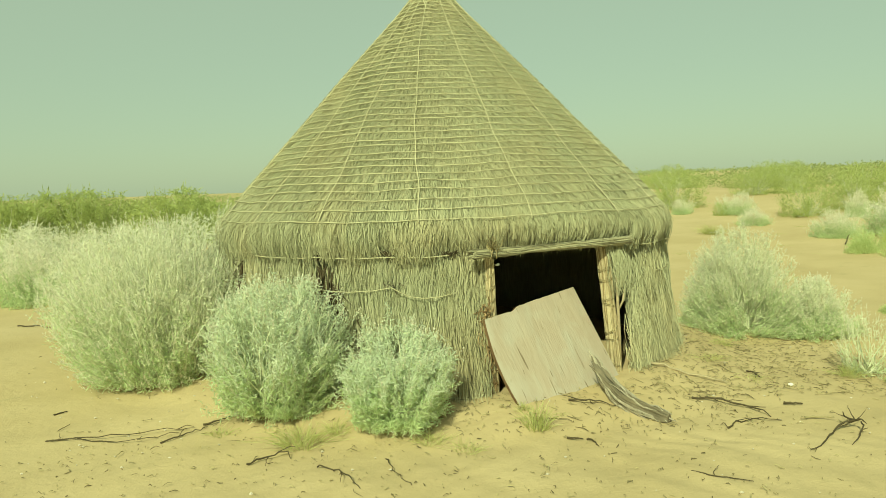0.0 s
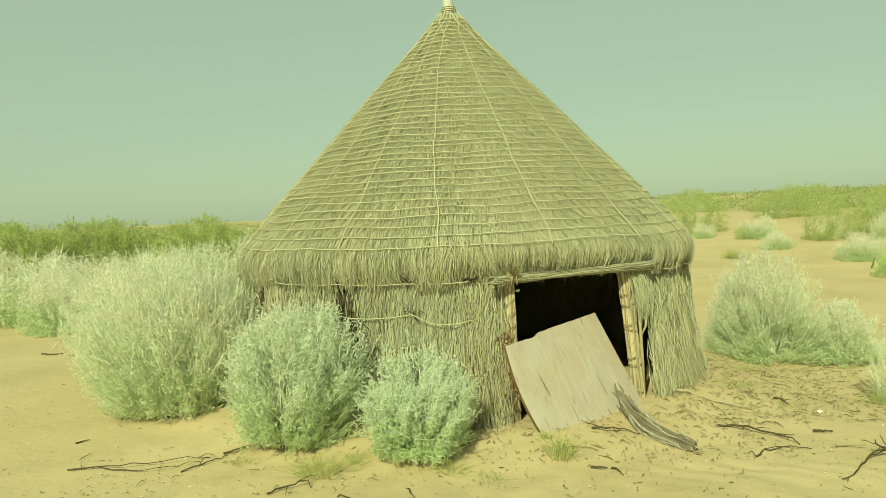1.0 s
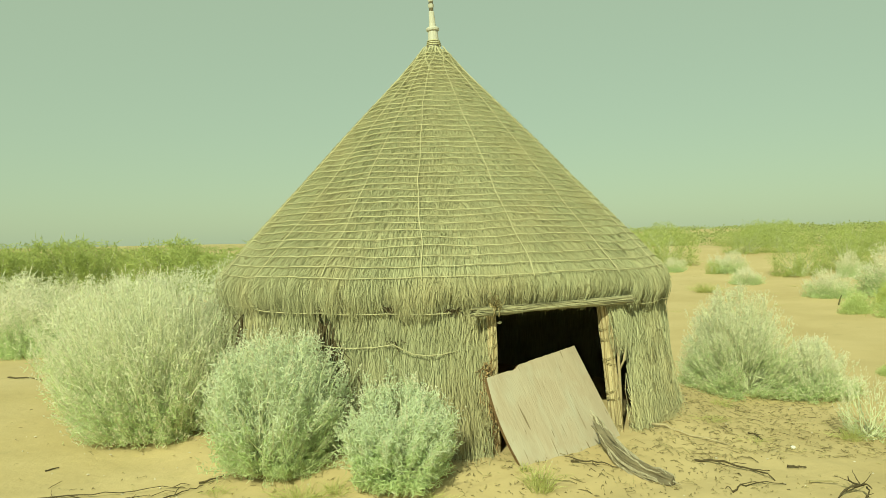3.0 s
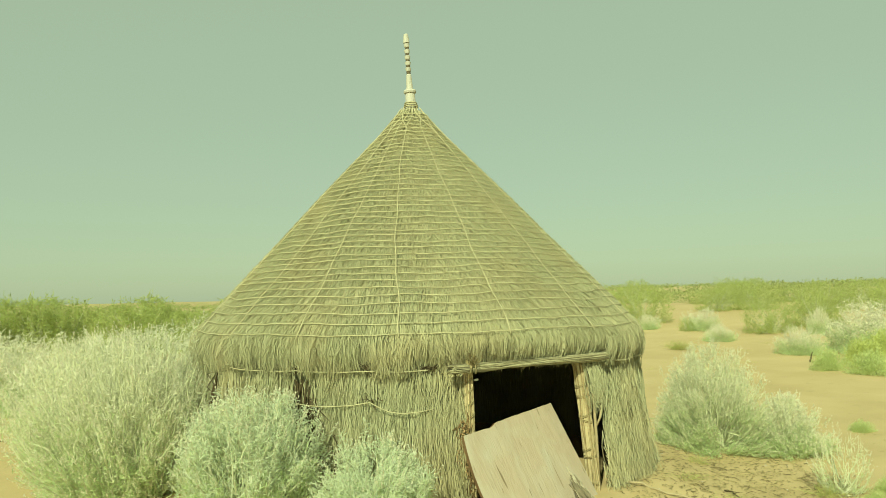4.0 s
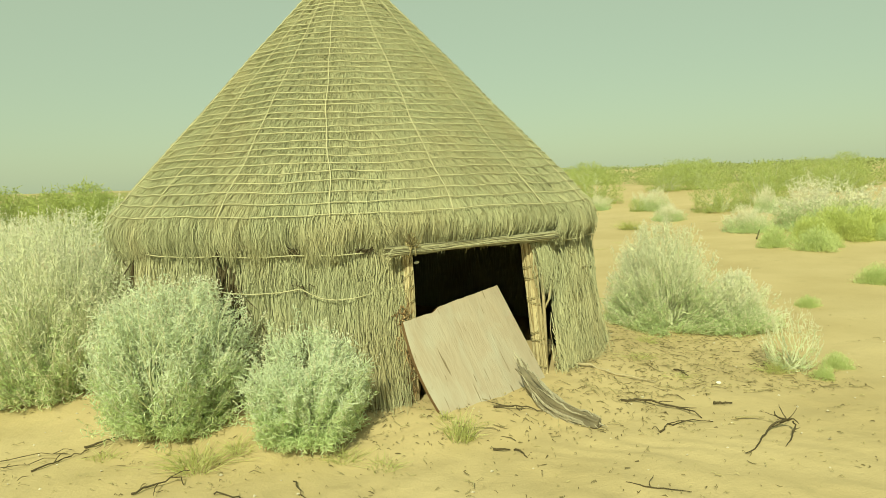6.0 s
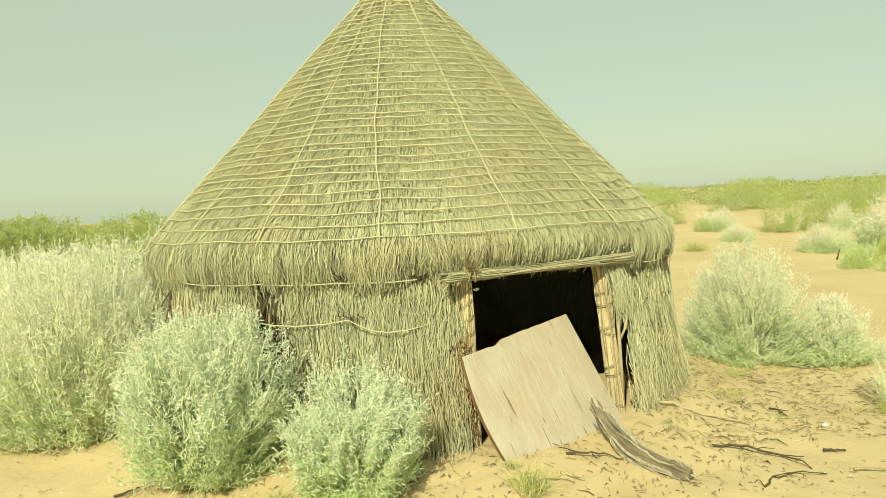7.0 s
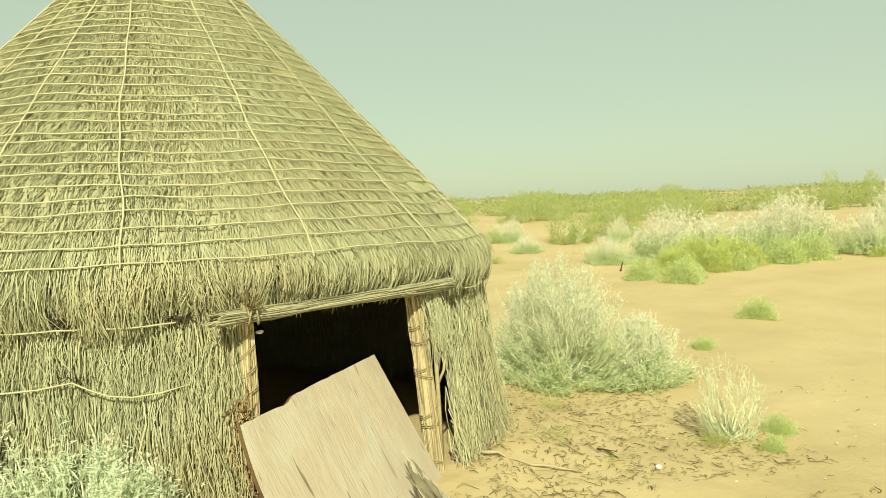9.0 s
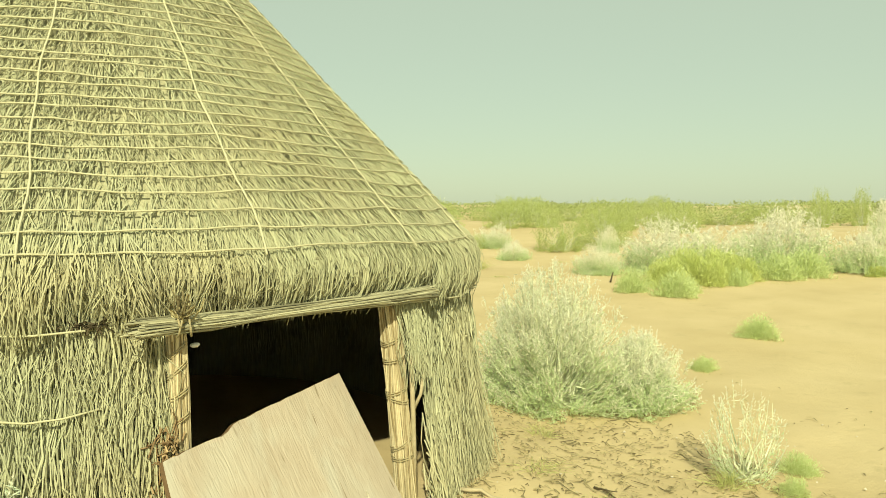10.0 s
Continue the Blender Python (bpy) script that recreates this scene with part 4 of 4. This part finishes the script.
# ---- shrubs ----
def shrub_meshes(name, w, h, twigs, per_twig, leaf, mats, seed, spike=0.25, flat=1.0, twig_len=0.36, upright=0.35, skew=0.0, light=False, stray=0.14, foot_w=0.72, taper=0.0):
    """Branches, foliage and tip meshes of one shrub that is w wide and h high, foot at the origin."""
    g = np.random.default_rng(seed)
    # uneven dome: lumps of random direction swell it, others leave hollows
    d = g.normal(size=(twigs, 3))
    d[:, 2] = np.abs(d[:, 2]) * 0.9 - 0.12
    d /= np.linalg.norm(d, axis=1, keepdims=True)
    lump = g.normal(size=(22, 3))
    lump[:, 2] = np.abs(lump[:, 2])
    lump /= np.linalg.norm(lump, axis=1, keepdims=True)
    amp = g.uniform(-0.18, 0.22, 22)
    swell = 0.84 + (np.exp((d @ lump.T - 1) * 14.0) * amp).sum(axis=1)
    rad = np.sqrt(np.sqrt(g.uniform(0.03, 1.0, twigs))) * swell * np.where(g.uniform(size=twigs) < stray, g.uniform(1.0, 1.22, twigs), 1.0)
    full = np.abs(d) ** 0.85 * np.sign(d)
    tip = full * rad[:, None] * np.array([w * 0.53, w * 0.53 * flat, h * 0.95])
    tip[:, :2] *= (foot_w + (1 - foot_w) * sstep(tip[:, 2] / (0.42 * h)) - taper * np.clip(tip[:, 2] / h, 0, 1))[:, None]
    for c, half in ((0, w * 0.5), (1, w * 0.5 * flat)):
        tip[:, c] *= half / np.quantile(np.abs(tip[:, c]), 0.975)
    tip[:, 2] *= h * 0.97 / np.quantile(tip[:, 2], 0.985)
    tip[:, 2] = np.where(tip[:, 2] > 0.88 * h, 0.88 * h + (tip[:, 2] - 0.88 * h) * 0.5, tip[:, 2])
    tip[:, 0] += skew * w * np.clip(tip[:, 2] / h, 0, 1)
    tip[:, 2] = np.abs(tip[:, 2]) + 0.015
    if not light:
        hub = tip[g.choice(twigs, max(20, twigs // 11), replace=False)]
        near = np.empty(twigs, int)
        for i0 in range(0, twigs, 200):
            near[i0:i0 + 200] = np.argmin(((tip[i0:i0 + 200, None] - hub[None]) ** 2).sum(axis=2), axis=1)
        tip = tip + (hub[near] - tip) * g.uniform(0.10, 0.42, (twigs, 1))
        tip[:, 2] *= h * 0.97 / np.quantile(tip[:, 2], 0.985)
    foot = g.normal(size=(twigs, 3)) * np.array([0.05 * w, 0.05 * w, 0.0])
    out = tip - foot * 0.5 - np.array([0, 0, -0.15 * h])
    out /= np.linalg.norm(out, axis=1, keepdims=True)
    out[:, 2] += upright
    out /= np.linalg.norm(out, axis=1, keepdims=True)
    L = twig_len * h * g.uniform(0.5, 1.2, twigs)
    root = tip - out * L[:, None]
    root[:, 2] = np.maximum(root[:, 2], 0.01)
    mid = (root + tip) / 2 + g.normal(size=(twigs, 3)) * 0.03 * h
    # twigs and the stems that carry them
    v1, f1 = tubes(np.stack([root, mid, tip], axis=1), np.array([[0.0030, 0.0022, 0.0010]]) * (0.6 + 0.5 * h), 3)
    ns = max(24, twigs // 9)
    sel = g.choice(twigs, ns, replace=False)
    m2 = foot[sel] * 0.5 + (root[sel] - foot[sel]) * 0.5 + g.normal(size=(ns, 3)) * 0.05 * h
    m2[:, 2] = np.maximum(m2[:, 2], 0.02)
    v2, f2 = tubes(np.stack([foot[sel], m2, root[sel], mid[sel]], axis=1), np.array([[0.010, 0.007, 0.004, 0.002]]) * (0.5 + 0.6 * h), 4, cap=False)
    verts, faces = (v2, f2) if light else (np.concatenate([v1, v2]), f1 + [[i + len(v1) for i in q] for q in f2])
    # leaves
    n = twigs * per_twig
    which = np.repeat(np.arange(twigs), per_twig)
    s = g.uniform(0.05, 1.0, n)[:, None]
    b = np.where(s < 0.5, root[which] + (mid - root)[which] * s * 2, mid[which] + (tip - mid)[which] * (s * 2 - 1))
    b = b + g.normal(size=(n, 3)) * (0.012 if light else 0.018) * h
    b[:, 2] = np.maximum(b[:, 2], 0.012)
    wy = out[which] * 0.35 + g.normal(size=(n, 3)) * 0.65
    wy /= np.linalg.norm(wy, axis=1, keepdims=True)
    ln = leaf * g.uniform(0.6, 1.4, n)
    if light:
        v3, f3 = leaves(b, wy, ln, ln * g.uniform(0.2, 0.34, n), 1.3)
    else:
        v3, f3 = curled(b, wy, ln, leaf * g.uniform(0.10, 0.155, n), g, 2.1)
    # woolly ends
    nt = int(twigs * spike)
    st = g.choice(twigs, nt, replace=False, p=(tip[:, 2] ** 2.2) / np.sum(tip[:, 2] ** 2.2))
    k = 8 if light else 11
    base = np.repeat(tip[st], k, axis=0) + np.repeat(out[st], k, axis=0) * g.uniform(-0.4, 0.5, (nt * k, 1)) * leaf * 2.2
    wy = np.repeat(out[st], k, axis=0) * 0.8 + g.normal(size=(nt * k, 3)) * 0.4
    wy /= np.linalg.norm(wy, axis=1, keepdims=True)
    ln = leaf * g.uniform(0.22, 0.50, nt * k) * (0.8 if light else 1.0)
    v4, f4 = leaves(base, wy, ln, ln * 0.55, 0.3)
    # leaves near the foot take a darker, greener colour
    low_leaf = b[:, 2] / h + g.normal(size=n) * 0.16 < 0.38
    per = 4 if light else 8
    def some(mask):
        where = np.cumsum(mask) - 1
        keep_v = np.repeat(mask, per)
        vs = v3[keep_v]
        shift = (where - np.arange(n)) * per
        return vs, [[i + int(shift[i_f[0] // per]) for i in i_f] for i_f in f3 if mask[i_f[0] // per]]
    return (verts, faces), some(~low_leaf), (v4, f4), some(low_leaf)


def shrub(kind_name, at_, w, h, label, mats, seed, twigs, per_twig, leaf, group="desert shrubs", **kw):
    x, y = at_
    ob = thing(kind_name, (x, y, float(ground_z(x, y)) - 0.01), label, "shrub", group)
    a, b, c, o = shrub_meshes(kind_name, w, h, twigs, per_twig, leaf, mats, seed, **kw)
    mesh_object("woody_frame", *a, mats[0], ob)["kind"] = "stuff"
    mesh_object("foliage", *b, mats[1], ob)["kind"] = "stuff"
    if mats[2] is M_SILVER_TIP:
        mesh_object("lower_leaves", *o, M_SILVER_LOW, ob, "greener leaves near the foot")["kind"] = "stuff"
    else:
        mesh_object("lower_leaves", *o, mats[1], ob)["kind"] = "stuff"
    if kw.get("spike", 0.25) > 0:
        mesh_object("tip_wool", *c, mats[2], ob, "pale woolly shoot tips")["kind"] = "stuff"
    return ob


SILVER = (M_STEM, M_SILVER, M_SILVER_TIP)
GREYGREEN = (M_STEM, M_SILVER_MID, M_SILVER_TIP)
OLIVE = (M_STEM, M_OLIVE, M_SILVER)

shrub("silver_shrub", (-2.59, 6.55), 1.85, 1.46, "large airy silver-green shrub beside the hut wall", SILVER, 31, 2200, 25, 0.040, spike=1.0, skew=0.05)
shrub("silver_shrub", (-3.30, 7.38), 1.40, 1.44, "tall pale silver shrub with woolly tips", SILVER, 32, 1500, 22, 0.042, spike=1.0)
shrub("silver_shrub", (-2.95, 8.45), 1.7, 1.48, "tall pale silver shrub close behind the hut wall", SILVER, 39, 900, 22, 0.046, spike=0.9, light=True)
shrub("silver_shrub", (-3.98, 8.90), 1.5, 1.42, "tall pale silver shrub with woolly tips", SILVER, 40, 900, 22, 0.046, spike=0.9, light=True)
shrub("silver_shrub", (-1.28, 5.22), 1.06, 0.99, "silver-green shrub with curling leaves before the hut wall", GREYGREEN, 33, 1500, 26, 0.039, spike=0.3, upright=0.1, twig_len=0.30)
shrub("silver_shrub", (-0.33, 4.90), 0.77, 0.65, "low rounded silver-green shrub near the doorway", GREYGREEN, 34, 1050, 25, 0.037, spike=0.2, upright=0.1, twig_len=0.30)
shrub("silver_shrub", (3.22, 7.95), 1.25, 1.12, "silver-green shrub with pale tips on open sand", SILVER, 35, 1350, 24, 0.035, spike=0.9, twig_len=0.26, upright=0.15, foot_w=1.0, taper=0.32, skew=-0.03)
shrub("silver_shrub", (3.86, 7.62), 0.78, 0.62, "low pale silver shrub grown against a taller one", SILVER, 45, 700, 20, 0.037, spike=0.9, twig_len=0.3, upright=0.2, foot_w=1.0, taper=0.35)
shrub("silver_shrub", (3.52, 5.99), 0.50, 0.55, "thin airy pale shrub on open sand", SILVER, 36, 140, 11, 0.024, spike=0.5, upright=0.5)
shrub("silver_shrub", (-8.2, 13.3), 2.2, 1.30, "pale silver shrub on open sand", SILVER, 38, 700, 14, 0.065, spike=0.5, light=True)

# a few grown forms, repeated farther off
far_silver = shrub("silver_shrub", (9.95, 15.45), 2.6, 1.18, "wide pale silver shrub among green tussocks", (M_STEM, M_SILVER_TIP, M_SILVER_TIP), 41, 900, 22, 0.052, spike=1.0, light=True, foot_w=0.95)
far_olive = shrub("olive_shrub", (7.25, 24.7), 2.2, 1.42, "loose olive-green desert shrub", OLIVE, 42, 640, 15, 0.050, spike=0.05, twig_len=0.24, upright=0.3, light=True, stray=0.02, foot_w=0.95)
def spread(ob, rows, label=""):
    for i, (x, y, sx, sz, turn) in enumerate(rows):
        c = copy_thing(ob, pose(x, y, float(ground_z(x, y)) - 0.02, 0, 0, turn) @ Matrix.Diagonal((sx, sx, sz, 1)))
        if label:
            c["label"] = label


spread(far_silver, [(12.15, 14.95, 0.92, 1.14, 70), (8.30, 15.95, 0.38, 0.55, 30), (13.2, 13.7, 0.55, 0.85, 200), (8.40, 21.9, 0.42, 0.58, 140), (7.75, 19.1, 0.33, 0.42, 260), (7.05, 22.8, 0.26, 0.42, 10), (17.5, 16.5, 0.8, 1.0, 310), (10.6, 19.4, 0.24, 0.62, 100),
                    (-9.5, 17.0, 0.8, 1.0, 50), (-13.0, 19.0, 0.9, 1.1, 160), (22, 19, 0.9, 1.0, 90), (-6.8, 11.8, 0.6, 0.95, 20)])


def grass_tuft(at_, w, h, blades, seed, label="low yellow-green grass tuft growing in the sand"):
    g = np.random.default_rng(seed)
    x, y = at_
    ob = thing("grass_tuft", (x, y, float(ground_z(x, y)) - 0.008), label, "grass", "grass tufts")
    r = np.sqrt(g.uniform(0, 1, blades)) * w * 0.28
    a = g.uniform(0, 6.283, blades)
    b = np.stack([r * np.cos(a), r * np.sin(a), 0 * r], axis=-1)
    lean = np.stack([np.cos(a), np.sin(a)], axis=-1) * (w * g.uniform(0.0, 0.30, blades) * (0.4 + r / (w * 0.28)))[:, None] + g.normal(size=(blades, 2)) * w * 0.20
    hh = h * g.uniform(0.35, 1.0, blades) * (1.0 - 0.5 * (r / (w * 0.28)) ** 2)
    e = b + np.column_stack([lean, hh])
    m = b + np.column_stack([lean * 0.35, hh * 0.6]) + g.normal(size=(blades, 3)) * 0.01
    v, f = tubes(np.stack([b, m, e], axis=1), np.array([[0.0011, 0.0014, 0.0005]]) * (0.7 + 2.2 * h), 3)
    mesh_object("blade_clump", v, f, M_GRASS, ob)["kind"] = "stuff"
    return ob


def tussock(at_, w, h, blades, seed, label, mat):
    """A soft dome of very fine upright shoots."""
    g = np.random.default_rng(seed)
    x, y = at_
    ob = thing("green_tussock", (x, y, float(ground_z(x, y)) - 0.01), label, "tussock", "green tussocks")
    d = g.normal(size=(blades, 3))
    d[:, 2] = np.abs(d[:, 2])
    d /= np.linalg.norm(d, axis=1, keepdims=True)
    lump = 0.82 + 0.18 * np.sin(3.1 * np.arctan2(d[:, 1], d[:, 0]) + seed) * (1 - d[:, 2]) + 0.10 * np.sin(7 * d[:, 0] + 5 * d[:, 1])
    rad = g.uniform(0.1, 1.0, blades) ** 0.6 * lump * np.where(g.uniform(size=blades) < 0.2, g.uniform(1.0, 1.18, blades), 1.0)
    tip = d * rad[:, None] * np.array([w * 0.5, w * 0.5, h])
    way = d * np.array([0.55, 0.55, 0.6]) + np.array([0, 0, 0.45]) + g.normal(size=(blades, 3)) * 0.48
    way /= np.linalg.norm(way, axis=1, keepdims=True)
    ln = h * g.uniform(0.08, 0.22, blades)
    base = tip - way * ln[:, None]
    base[:, 2] = np.maximum(base[:, 2], 0.0)
    v, f = leaves(base, way, ln, np.full(blades, 0.0085) * g.uniform(0.6, 1.5, blades), 0.18)
    mesh_object("shoot_clump", v, f, mat, ob)["kind"] = "stuff"
    return ob


far_green = tussock((9.30, 14.30), 1.25, 0.88, 7000, 43, "soft green tussock with fine upright shoots", M_TUSSOCK)
spread(far_green, [(8.62, 14.05, 0.90, 0.80, 40), (9.95, 14.30, 1.0, 0.92, 100), (9.55, 13.85, 0.72, 0.74, 300), (10.4, 14.15, 0.85, 0.70, 220), (12.9, 13.3, 0.5, 0.35, 20)])
far_yellow = tussock((8.05, 12.95), 0.95, 0.56, 4500, 44, "soft yellow-green tussock with fine upright shoots", M_GREEN)
spread(far_yellow, [(7.63, 13.65, 0.86, 0.98, 60), (8.55, 13.30, 0.60, 0.65, 150), (11.05, 13.90, 1.20, 1.15, 140), (11.75, 13.95, 1.25, 1.25, 20), (9.9, 13.65, 0.70, 0.72, 80), (14.6, 14.3, 1.2, 1.0, 70)])
spread(far_yellow, [(6.95, 9.78, 0.68, 0.64, 10), (5.25, 8.62, 0.38, 0.34, 80), (3.90, 5.98, 0.33, 0.34, 200), (3.62, 5.72, 0.25, 0.26, 120), (2.75, 8.35, 0.3, 0.3, 40)], "small soft yellow-green tussock on open sand")
for i, (x, y, w, h, k) in enumerate([(-0.97, 4.62, 0.44, 0.17, 170), (-0.75, 4.75, 0.25, 0.12, 70), (0.62, 4.76, 0.26, 0.24, 110), (0.13, 4.45, 0.26, 0.08, 60), (0.55, 5.02, 0.12, 0.10, 40),
                                    (3.32, 5.92, 0.26, 0.14, 120), (6.2, 17.6, 0.7, 0.3, 300), (2.65, 7.0, 0.25, 0.1, 70), (-1.6, 4.9, 0.2, 0.08, 60), (-0.1, 4.6, 0.3, 0.1, 90), (2.5, 5.9, 0.25, 0.05, 60), (2.3, 6.3, 0.3, 0.06, 80)]):
    low_tuft = grass_tuft((x, y), w, h, k, 200 + i)
rs = random.Random(4)
rows = [(23.25, 24.9, 0.34, 1.15, 15), (25.3, 24.9, 0.36, 1.12, 95), (9.75, 20.3, 0.68, 0.72, 20), (11.3, 20.8, 0.78, 0.80, 80), (11.1, 27.3, 0.80, 0.72, 200), (12.4, 27.0, 0.7, 0.62, 20), (16.5, 37.5, 1.5, 1.0, 260), (7.9, 21.8, 0.22, 0.32, 40), (13.6, 24.5, 0.9, 0.8, 130), (14.8, 22.5, 0.8, 0.8, 30)]
for i in range(28):
    a = radians(rs.uniform(14, 62))
    d = rs.uniform(29, 70)
    x, y = d * math.sin(a), d * math.cos(a)
    if a < radians(26) and d < 34 and (x - 12) ** 2 + (y - 28) ** 2 < 30:
        continue
    rows.append((x, y, rs.uniform(0.7, 1.4), rs.uniform(0.55, 0.95), rs.uniform(0, 360)))
spread(far_olive, rows)
belt_shrub = shrub("belt_shrub", (-15.2, 24.4), 2.5, 1.95, "tall bushy green desert shrub in a far belt", (M_STEM, M_OLIVE, M_OLIVE), 46, 620, 16, 0.085, spike=0.0, twig_len=0.20, upright=0.05, light=True, stray=0.05, foot_w=1.0, taper=0.15)
rows = []
for i in range(12):
    a = radians(-42 + 31.5 * i / 11 + rs.uniform(-1.0, 1.0))
    d = rs.uniform(26, 31)
    k = rs.uniform(0.75, 1.15)
    rows.append((d * math.sin(a), d * math.cos(a), k, rs.uniform(0.80, 1.02) * d / 29 * (0.85 if i > 9 else 1.0), rs.uniform(0, 360)))
spread(belt_shrub, rows)


rows = []
for i in range(36):
    x, y = rs.uniform(4.5, 12.0), rs.uniform(12.5, 24.0)
    k = rs.uniform(0.5, 1.3)
    rows.append((x, y, k, k * rs.uniform(0.5, 0.9), rs.uniform(0, 360)))
spread(low_tuft, rows, "low dull green tuft on the dune slope")


def build_far_belt():
    """Low scrub along the horizon, too far to tell apart."""
    g = np.random.default_rng(9)
    n = 8400
    a = np.radians(np.where(g.uniform(size=n) < 0.1, g.uniform(-55, -2, n), g.uniform(-75, 80, n)))
    d = np.where(g.uniform(size=n) < 0.42, g.uniform(34, 80, n), np.where(g.uniform(size=n) < 0.6, g.uniform(70, 200, n), g.uniform(180, 420, n)))
    x, y = d * np.sin(a), d * np.cos(a)
    clump = np.sin(x * 0.22 + 1.3 * np.sin(y * 0.05)) + np.sin(y * 0.13 + x * 0.07)
    keep = clump > np.where(x < 0, -0.7, -1.2)
    x, y, d = x[keep], y[keep], d[keep]
    m = len(x)
    base = np.stack([x, y, ground_z(x, y)], axis=-1)
    k = 30
    wide = np.repeat(g.uniform(0.5, 1.35, m), k)[:, None]
    b = np.repeat(base, k, axis=0) + np.column_stack([g.normal(size=(m * k, 2)) * 0.8, g.uniform(0, 0.5, m * k)]) * wide * np.repeat(np.clip(d / 110, 1.0, 2.6), k)[:, None]
    b[:, 2] = np.maximum(b[:, 2], ground_z(b[:, 0], b[:, 1]))
    wy = g.normal(size=(m * k, 3)) * np.array([0.9, 0.9, 0.5]) + np.array([0, 0, 0.15])
    wy /= np.linalg.norm(wy, axis=1, keepdims=True)
    ln = g.uniform(0.10, 0.24, m * k) * np.repeat(np.clip(d / 60, 0.5, 1.7), k)
    v, f = leaves(b, wy, ln, ln * 0.5, 0.2)
    ob = mesh_object("distant_scrub", v, f, M_SCRUB)
    tagged(ob, "far belt of low olive scrub along the horizon", "scrub", kind="stuff")


build_far_belt()


# ---- litter on the sand ----
def build_litter():
    g = np.random.default_rng(17)
    spots = []
    for n, (x0, x1), (y0, y1) in ((800, (-4.5, 5.5), (2.6, 8.5)), (2400, (1.6, 3.8), (5.4, 7.9)), (500, (-0.2, 2.2), (4.7, 5.6)), (900, (-2.8, 3.6), (3.0, 5.1))):
        spots.append(np.stack([g.uniform(x0, x1, n), g.uniform(y0, y1, n)], axis=-1))
    p = np.concatenate(spots)
    p = p[np.hypot(p[:, 0] - HX, p[:, 1] - HY) > 2.22]
    n = len(p)
    front = np.where(p[:, 1] < 4.9, 0.55, 1.0)
    a, L = g.uniform(0, 6.283, n), front * g.uniform(0.015, 0.075, n) * g.choice([0.6, 1.0, 1.8, 3.0], n, p=[0.54, 0.36, 0.08, 0.02])
    e = p + np.stack([np.cos(a), np.sin(a)], axis=-1) * L[:, None]
    m = (p + e) / 2 + g.normal(size=(n, 2)) * 0.012 * (L / 0.06)[:, None]
    z = lambda q: ground_z(q[:, 0], q[:, 1]) + 0.006
    P = np.stack([np.column_stack([p, z(p)]), np.column_stack([m, z(m) + g.uniform(0, 0.012, n)]), np.column_stack([e, z(e)])], axis=1)
    v, f = tubes(P, np.array([[0.0018, 0.0024, 0.0012]]) * g.uniform(0.6, 1.6, (n, 1)), 4)
    ob = mesh_object("twig_litter", v, f, M_LITTER)
    tagged(ob, "scattered bits of broken twig and dry leaf on sand", "litter", kind="stuff")
    n = 260
    x, y = g.uniform(-4, 5, n), g.uniform(2.8, 7.5, n)
    keep = np.hypot(x - HX, y - HY) > 2.3
    verts, faces = [], []
    for x_, y_, s in zip(x[keep], y[keep], g.uniform(0.005, 0.014, keep.sum())):
        b = len(verts)
        zz = float(ground_z(x_, y_))
        q = g.uniform(0.7, 1.3, 6) * s
        verts += [(x_ + q[0], y_, zz), (x_, y_ + q[1], zz), (x_ - q[2], y_, zz), (x_, y_ - q[3], zz), (x_, y_, zz + q[4] * 0.7), (x_, y_, zz - q[5])]
        for i in range(4):
            faces.append((b + i, b + (i + 1) % 4, b + 4))
            faces.append((b + (i + 1) % 4, b + i, b + 5))
    ob = mesh_object("pebbles", verts, faces, M_STONE)
    tagged(ob, "tiny pale pebbles and clods strewn on the sand", "pebbles", kind="stuff")


build_litter()
